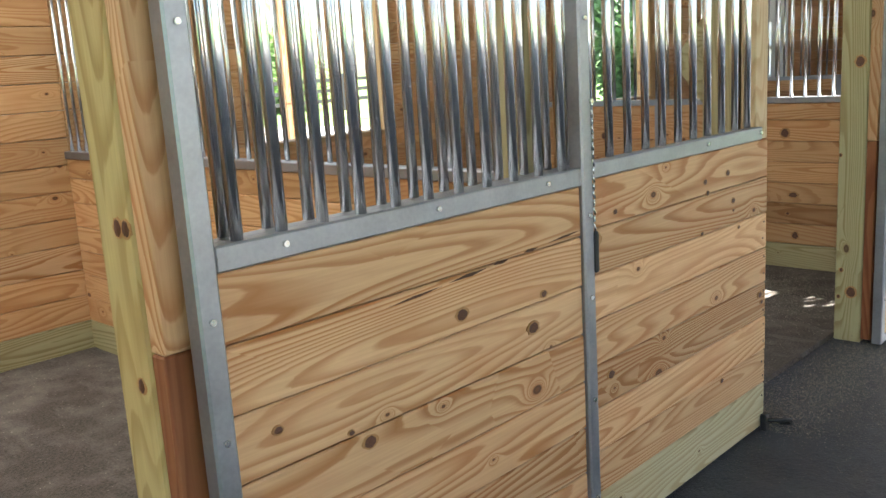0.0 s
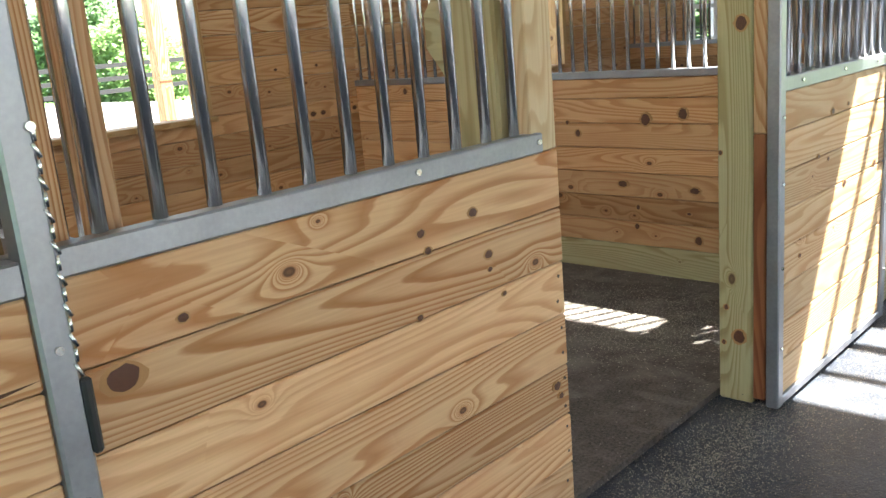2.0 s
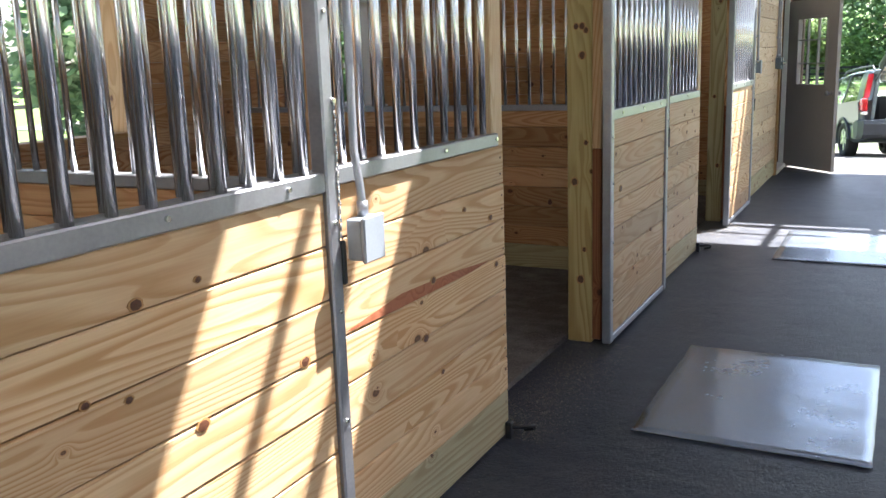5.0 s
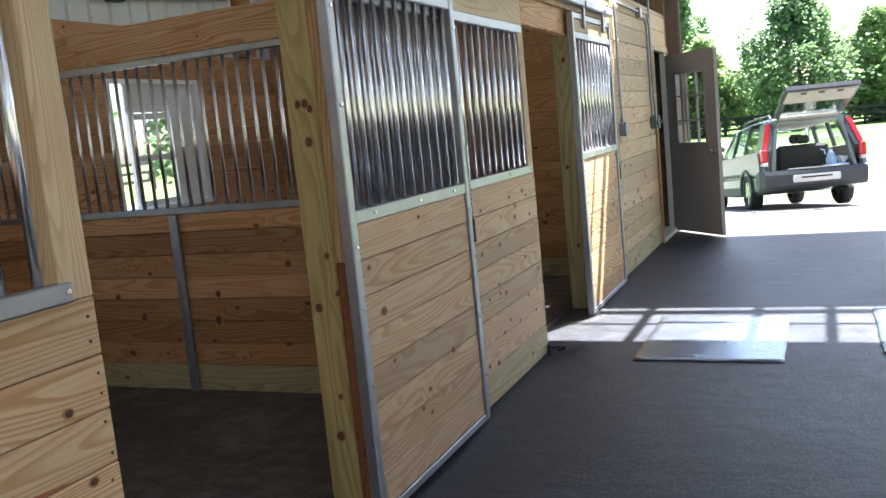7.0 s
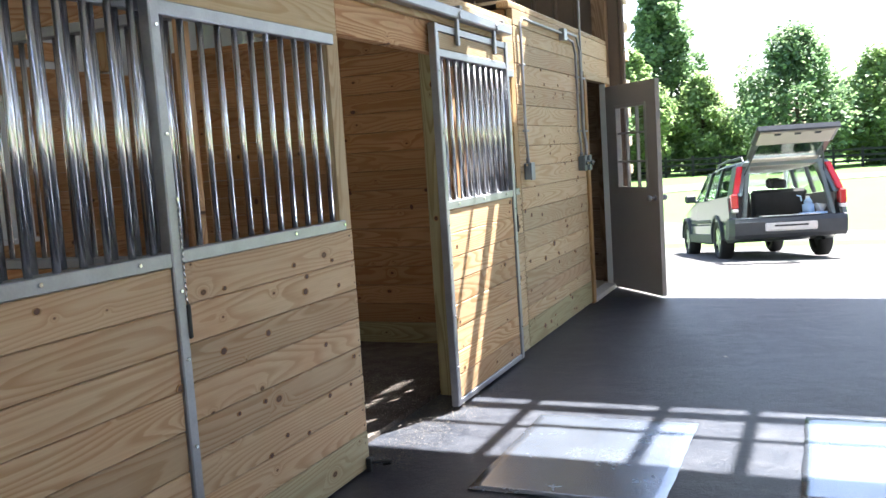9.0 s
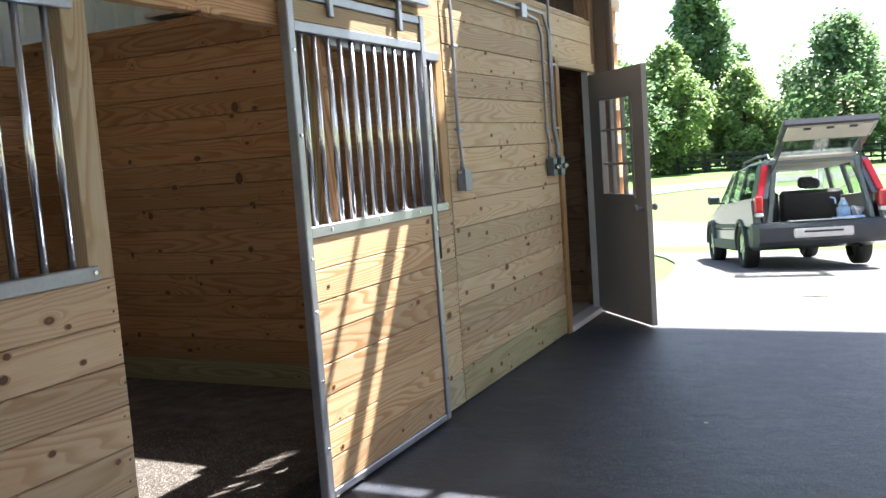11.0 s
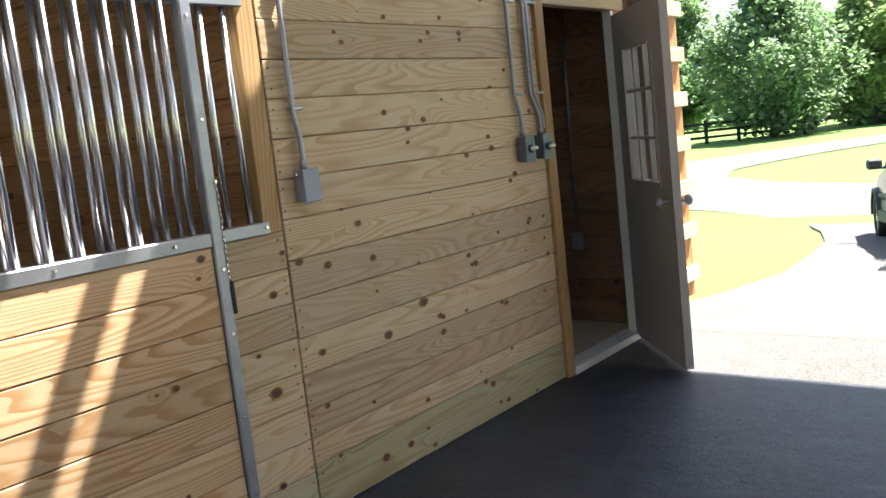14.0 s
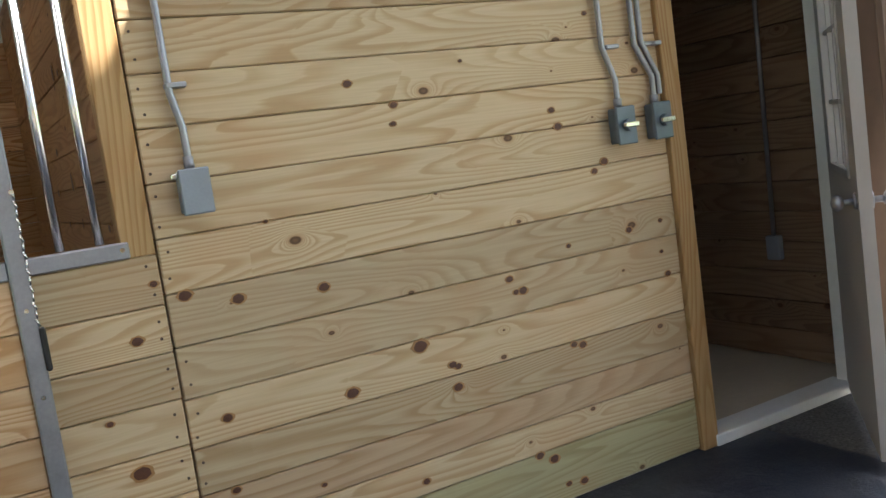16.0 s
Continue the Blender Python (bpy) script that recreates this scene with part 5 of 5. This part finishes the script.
knots_on(F_WALLS[0], 0.0, [(3.045, 0.555, 0.022), (3.085, 1.048, 0.014), (3.643, 1.06, 0.016), (3.66, 1.02, 0.014), (3.853, 0.965, 0.017), (3.855, 0.93, 0.01), (3.62, 0.885, 0.012), (4.085, 0.561, 0.02), (4.1, 0.53, 0.014), (3.81, 1.07, 0.018), (3.77, 0.31, 0.014), (3.9, 0.86, 0.01), (2.97, 0.985, 0.04)])
knots_on(F_WALLS[2], 0.0, [(10.392, 0.813, 0.022), (10.63, 0.336, 0.018), (10.97, 0.937, 0.024), (10.677, 0.821, 0.022), (10.9, 1.06, 0.016), (11.1, 0.45, 0.018), (10.5, 0.20, 0.02), (10.45, 0.56, 0.014), (10.62, 0.56, 0.016), (10.75, 0.38, 0.016), (11.1, 0.68, 0.018), (11.25, 0.92, 0.016), (11.34, 0.57, 0.018), (10.43, 1.04, 0.014), (11.23, 0.33, 0.014), (10.91, 0.34, 0.016), (10.36, 0.22, 0.018), (11.29, 0.45, 0.014), (10.99, 1.0, 0.018), (11.21, 1.04, 0.014)])
knots_on(D_DOORS[0], 0.0545, [(2.34, 0.928, 0.024), (2.606, 0.826, 0.026), (2.655, 0.905, 0.016), (2.028, 0.723, 0.024), (1.80, 0.83, 0.014), (1.75, 0.42, 0.02), (1.98, 0.76, 0.01)])
knots_on(D_DOORS[1], 0.0545, [(6.007, 0.739, 0.022), (5.861, 1.04, 0.020), (6.372, 0.761, 0.022), (6.03, 1.05, 0.012), (5.72, 0.89, 0.013), (5.82, 0.865, 0.013), (5.55, 0.55, 0.012)])
knots_on(D_DOORS[2], 0.0545, [(9.14, 0.80, 0.026), (9.78, 0.47, 0.022), (9.54, 1.12, 0.016), (10.08, 0.76, 0.022), (9.4, 0.32, 0.018)])
knots_on(D_DOORS[3], 0.0545, [(13.54, 1.13, 0.02), (13.366, 0.724, 0.02), (12.545, 0.944, 0.014), (12.441, 0.188, 0.018), (12.55, 0.22, 0.016), (12.52, 0.50, 0.016), (13.35, 0.35, 0.012), (13.1, 0.12, 0.014)])


PITH = wood("dark_pith", (0.10, 0.045, 0.02), (0.06, 0.025, 0.012), knots=0.0)
for ya, yb, h in ((2.10, 2.28, 0.006), (2.30, 2.44, 0.009), (2.46, 2.52, 0.010), (2.58, 2.64, 0.009), (2.68, 2.83, 0.006)):
    za, zb = 1.0 + (ya - 2.1) * 0.06, 1.0 + (yb - 2.1) * 0.06
    ym = ya * 0.4 + yb * 0.6
    sheet("pith_streak", D_DOORS[0], [(0.0555, ya, za), (0.0555, ym, (za + zb) / 2 - h / 2), (0.0555, yb, zb), (0.0555, ym - 0.02, (za + zb) / 2 + h / 2)], [(0, 1, 2, 3)], PITH)
KN = random.Random(5)


def knots_facing(parent, y, x0, x1, z1, n):
    """Knots on a plank wall that faces back down the aisle."""
    for i in range(n):
        x, z, r = KN.uniform(x0, x1), KN.choice([0.26, 0.39, 0.53, 0.67, 0.80, 0.94, 1.08, 1.24, 1.38, 1.55, 1.7, 1.84, 2.0]), KN.uniform(0.012, 0.034)
        if z > z1:
            continue
        m = pose(x, y - 0.0018, z + KN.uniform(-0.02, 0.02), 0, 0, -90)
        place(new("knot_rim", RIMS[i % 5]), parent, m @ Matrix.Diagonal((1, r * 1.25, r * 0.75, 1)))
        place(new("knot", KNOTS[(i * 3) % 5]), parent, m @ Matrix.Translation((0.0008, 0, 0)) @ Matrix.Diagonal((1, r * 0.85, r * 0.55, 1)))


def post_knots(parent, y, places):
    for i, (x, z, r) in enumerate(places):
        m = pose(x, y - 0.0006, z, 0, 0, -90)
        place(new("knot_rim", RIMS[i % 5]), parent, m @ Matrix.Diagonal((1, r * 1.2, r * 1.3, 1)))
        place(new("knot", KNOTS[(i * 2) % 5]), parent, m @ Matrix.Translation((0.0008, 0, 0)) @ Matrix.Diagonal((1, r * 0.8, r, 1)))


POSTS = [o for o in scene.collection.objects if o.name.split(".")[0] == "post"]
post_knots(POSTS[0], 1.61, [(-0.10, 1.25, 0.016), (-0.07, 1.25, 0.016), (-0.09, 0.95, 0.014)])
post_knots(POSTS[1], 5.38, [(-0.09, 1.40, 0.024), (-0.10, 0.26, 0.026), (-0.15, 0.37, 0.010), (-0.16, 0.23, 0.009), (-0.168, 0.95, 0.008)])
post_knots(POSTS[2], 8.985, [(-0.13, 1.62, 0.014), (-0.10, 1.62, 0.016), (-0.08, 1.60, 0.014), (-0.10, 1.48, 0.018), (-0.14, 0.85, 0.018), (-0.08, 1.05, 0.012), (-0.11, 0.34, 0.02), (-0.09, 0.5, 0.012)])
post_knots(POSTS[3], 12.69, [(-0.10, 1.9, 0.016), (-0.13, 1.1, 0.014), (-0.09, 0.5, 0.016)])
PARTITIONS = [o for o in scene.collection.objects if o.name.startswith("wall_partition_")]
post_knots(PARTITIONS[1], 6.659, [(-1.2, 0.90, 0.032), (-0.98, 0.93, 0.03), (-1.97, 0.44, 0.016), (-1.93, 0.49, 0.02), (-1.26, 0.41, 0.014), (-1.27, 0.30, 0.016), (-0.9, 0.25, 0.024), (-1.64, 0.82, 0.02), (-1.71, 0.88, 0.012), (-2.38, 0.90, 0.024), (-3.01, 1.08, 0.02), (-2.92, 0.89, 0.012), (-0.6, 0.7, 0.02)])
post_knots(PARTITIONS[2], 10.399, [(-2.84, 0.48, 0.026), (-2.31, 0.49, 0.026), (-1.74, 0.47, 0.028), (-2.5, 0.62, 0.018), (-1.72, 0.63, 0.018), (-2.99, 0.88, 0.02), (-1.2, 0.8, 0.02), (-0.8, 0.5, 0.02)])
post_knots(solid, 13.979, [(-2.33, 1.20, 0.026), (-1.49, 0.95, 0.022), (-1.83, 0.87, 0.018), (-2.54, 0.93, 0.018), (-1.7, 0.67, 0.016), (-1.94, 0.72, 0.016), (-1.51, 1.88, 0.036), (-1.53, 1.42, 0.04), (-2.47, 1.58, 0.018), (-2.56, 0.35, 0.02), (-2.06, 0.36, 0.014), (-1.43, 1.23, 0.016), (-0.9, 1.1, 0.02), (-0.7, 0.6, 0.018)])
for part_wall, y in ((PARTITIONS[1], 6.66), (PARTITIONS[2], 10.40), (solid, 13.98)):
    knots_facing(part_wall, y, -3.2, -0.25, 1.1 if part_wall is not solid else 2.2, 14)
for i in range(34):
    y, z = KN.uniform(3.6, 13.6), KN.choice([0.41, 0.56, 0.71, 0.86, 0.98, 1.3, 1.6, 1.9])
    if z > 1.0 and any(a - 0.1 < y < b + 0.1 for a, b in WINDOWS):
        continue
    knots_on(back, BACK, [(y, z, KN.uniform(0.015, 0.03))])
# reddish stain along a plank of the second front
STAIN = wood("red_stain", (0.42, 0.16, 0.08), (0.32, 0.10, 0.045), knots=0.0)
sheet("stain_streak", F_WALLS[1], [(0.0013, 6.62, 0.752), (0.0013, 6.9, 0.742), (0.0013, 7.45, 0.740), (0.0013, 7.6, 0.748), (0.0013, 7.3, 0.772), (0.0013, 6.95, 0.785)], [(0, 1, 2, 3, 4, 5)], STAIN)


# ---- sawdust and straw bits on the floors, with chips that brighten the sun patches ----
SAWDUST_AND_SUN, snt, sb = material("sawdust_and_sun_patch_chips")
snt.links.new(ramp(snt, node(snt, "NewGeometry").outputs["Random Per Island"], [(0.0, (0.14, 0.125, 0.105)), (1.0, (0.40, 0.36, 0.30))]), sb.inputs["Base Color"])
sb.inputs["Roughness"].default_value = 0.9
rnd = random.Random(11)
vs, fs = [], []


def chip(x, y, z, size):
    a = rnd.uniform(0, 6.3)
    k = len(vs)
    for i in range(4):
        b = a + i * math.pi / 2
        r = size * (1.0 if i % 2 else rnd.uniform(0.3, 0.6))
        vs.append((x + r * math.cos(b), y + r * math.sin(b), z + 0.003 + 0.002 * (i % 2)))
    fs.append((k, k + 1, k + 2, k + 3))


for _ in range(3200):
    y = rnd.uniform(3.6, 9.2)
    d = abs(rnd.gauss(0, 0.22)) + 0.02
    if rnd.random() < 0.55 and not 4.1 < y < 5.35:
        chip(0.02 + d * 0.9, y, 0.0, rnd.uniform(0.0015, 0.0035))
    else:
        chip(rnd.gauss(0.15, 0.28), rnd.gauss(4.75, 0.35), 0.0, rnd.uniform(0.0015, 0.0035))
for _ in range(2600):
    chip(rnd.uniform(0.1, 3.2), rnd.uniform(2.0, 16.4), 0.0, rnd.uniform(0.0015, 0.0045))
for _ in range(2600):
    chip(rnd.uniform(-3.4, -0.2), rnd.uniform(-0.5, 13.8), 0.028, rnd.uniform(0.0015, 0.0035))
# Extra pale chips where the sun falls, brightening that patch by colour.
for _ in range(5000):
    chip(0.09 + abs(rnd.gauss(0, 0.4)), rnd.gauss(5.9, 0.4), 0.0, rnd.uniform(0.002, 0.004))
for _ in range(3500):
    chip(rnd.gauss(0.1, 0.22), rnd.gauss(4.7, 0.42), 0.0, rnd.uniform(0.0015, 0.0035))
# Pale chips crowded into both stall-floor sun patches to make them brighter.
for _ in range(8000):
    chip(rnd.gauss(-0.85, 0.35), rnd.gauss(5.95, 0.28), 0.028, rnd.uniform(0.003, 0.007))
    chip(rnd.gauss(-0.85, 0.38), rnd.gauss(12.5, 0.38), 0.028, rnd.uniform(0.003, 0.0075))
for y0, y1, n in ((4.1, 5.45, 7000), (7.7, 9.0, 3500), (11.4, 12.6, 2500)):
    for _ in range(n):
        chip(rnd.gauss(0.03, 0.10), rnd.uniform(y0, y1), 0.003, rnd.uniform(0.002, 0.0055))
for x, y in ((1.9, 15.2), (0.62, 3.3), (1.4, 13.9), (2.6, 14.8), (1.1, 5.9), (0.45, 2.9)):
    chip(x, y, 0.002, 0.022)
sheet("sawdust", None, vs, fs, SAWDUST_AND_SUN, "stuff", "scattered pale sawdust and wood chips, some added to brighten sun patches", "sawdust")
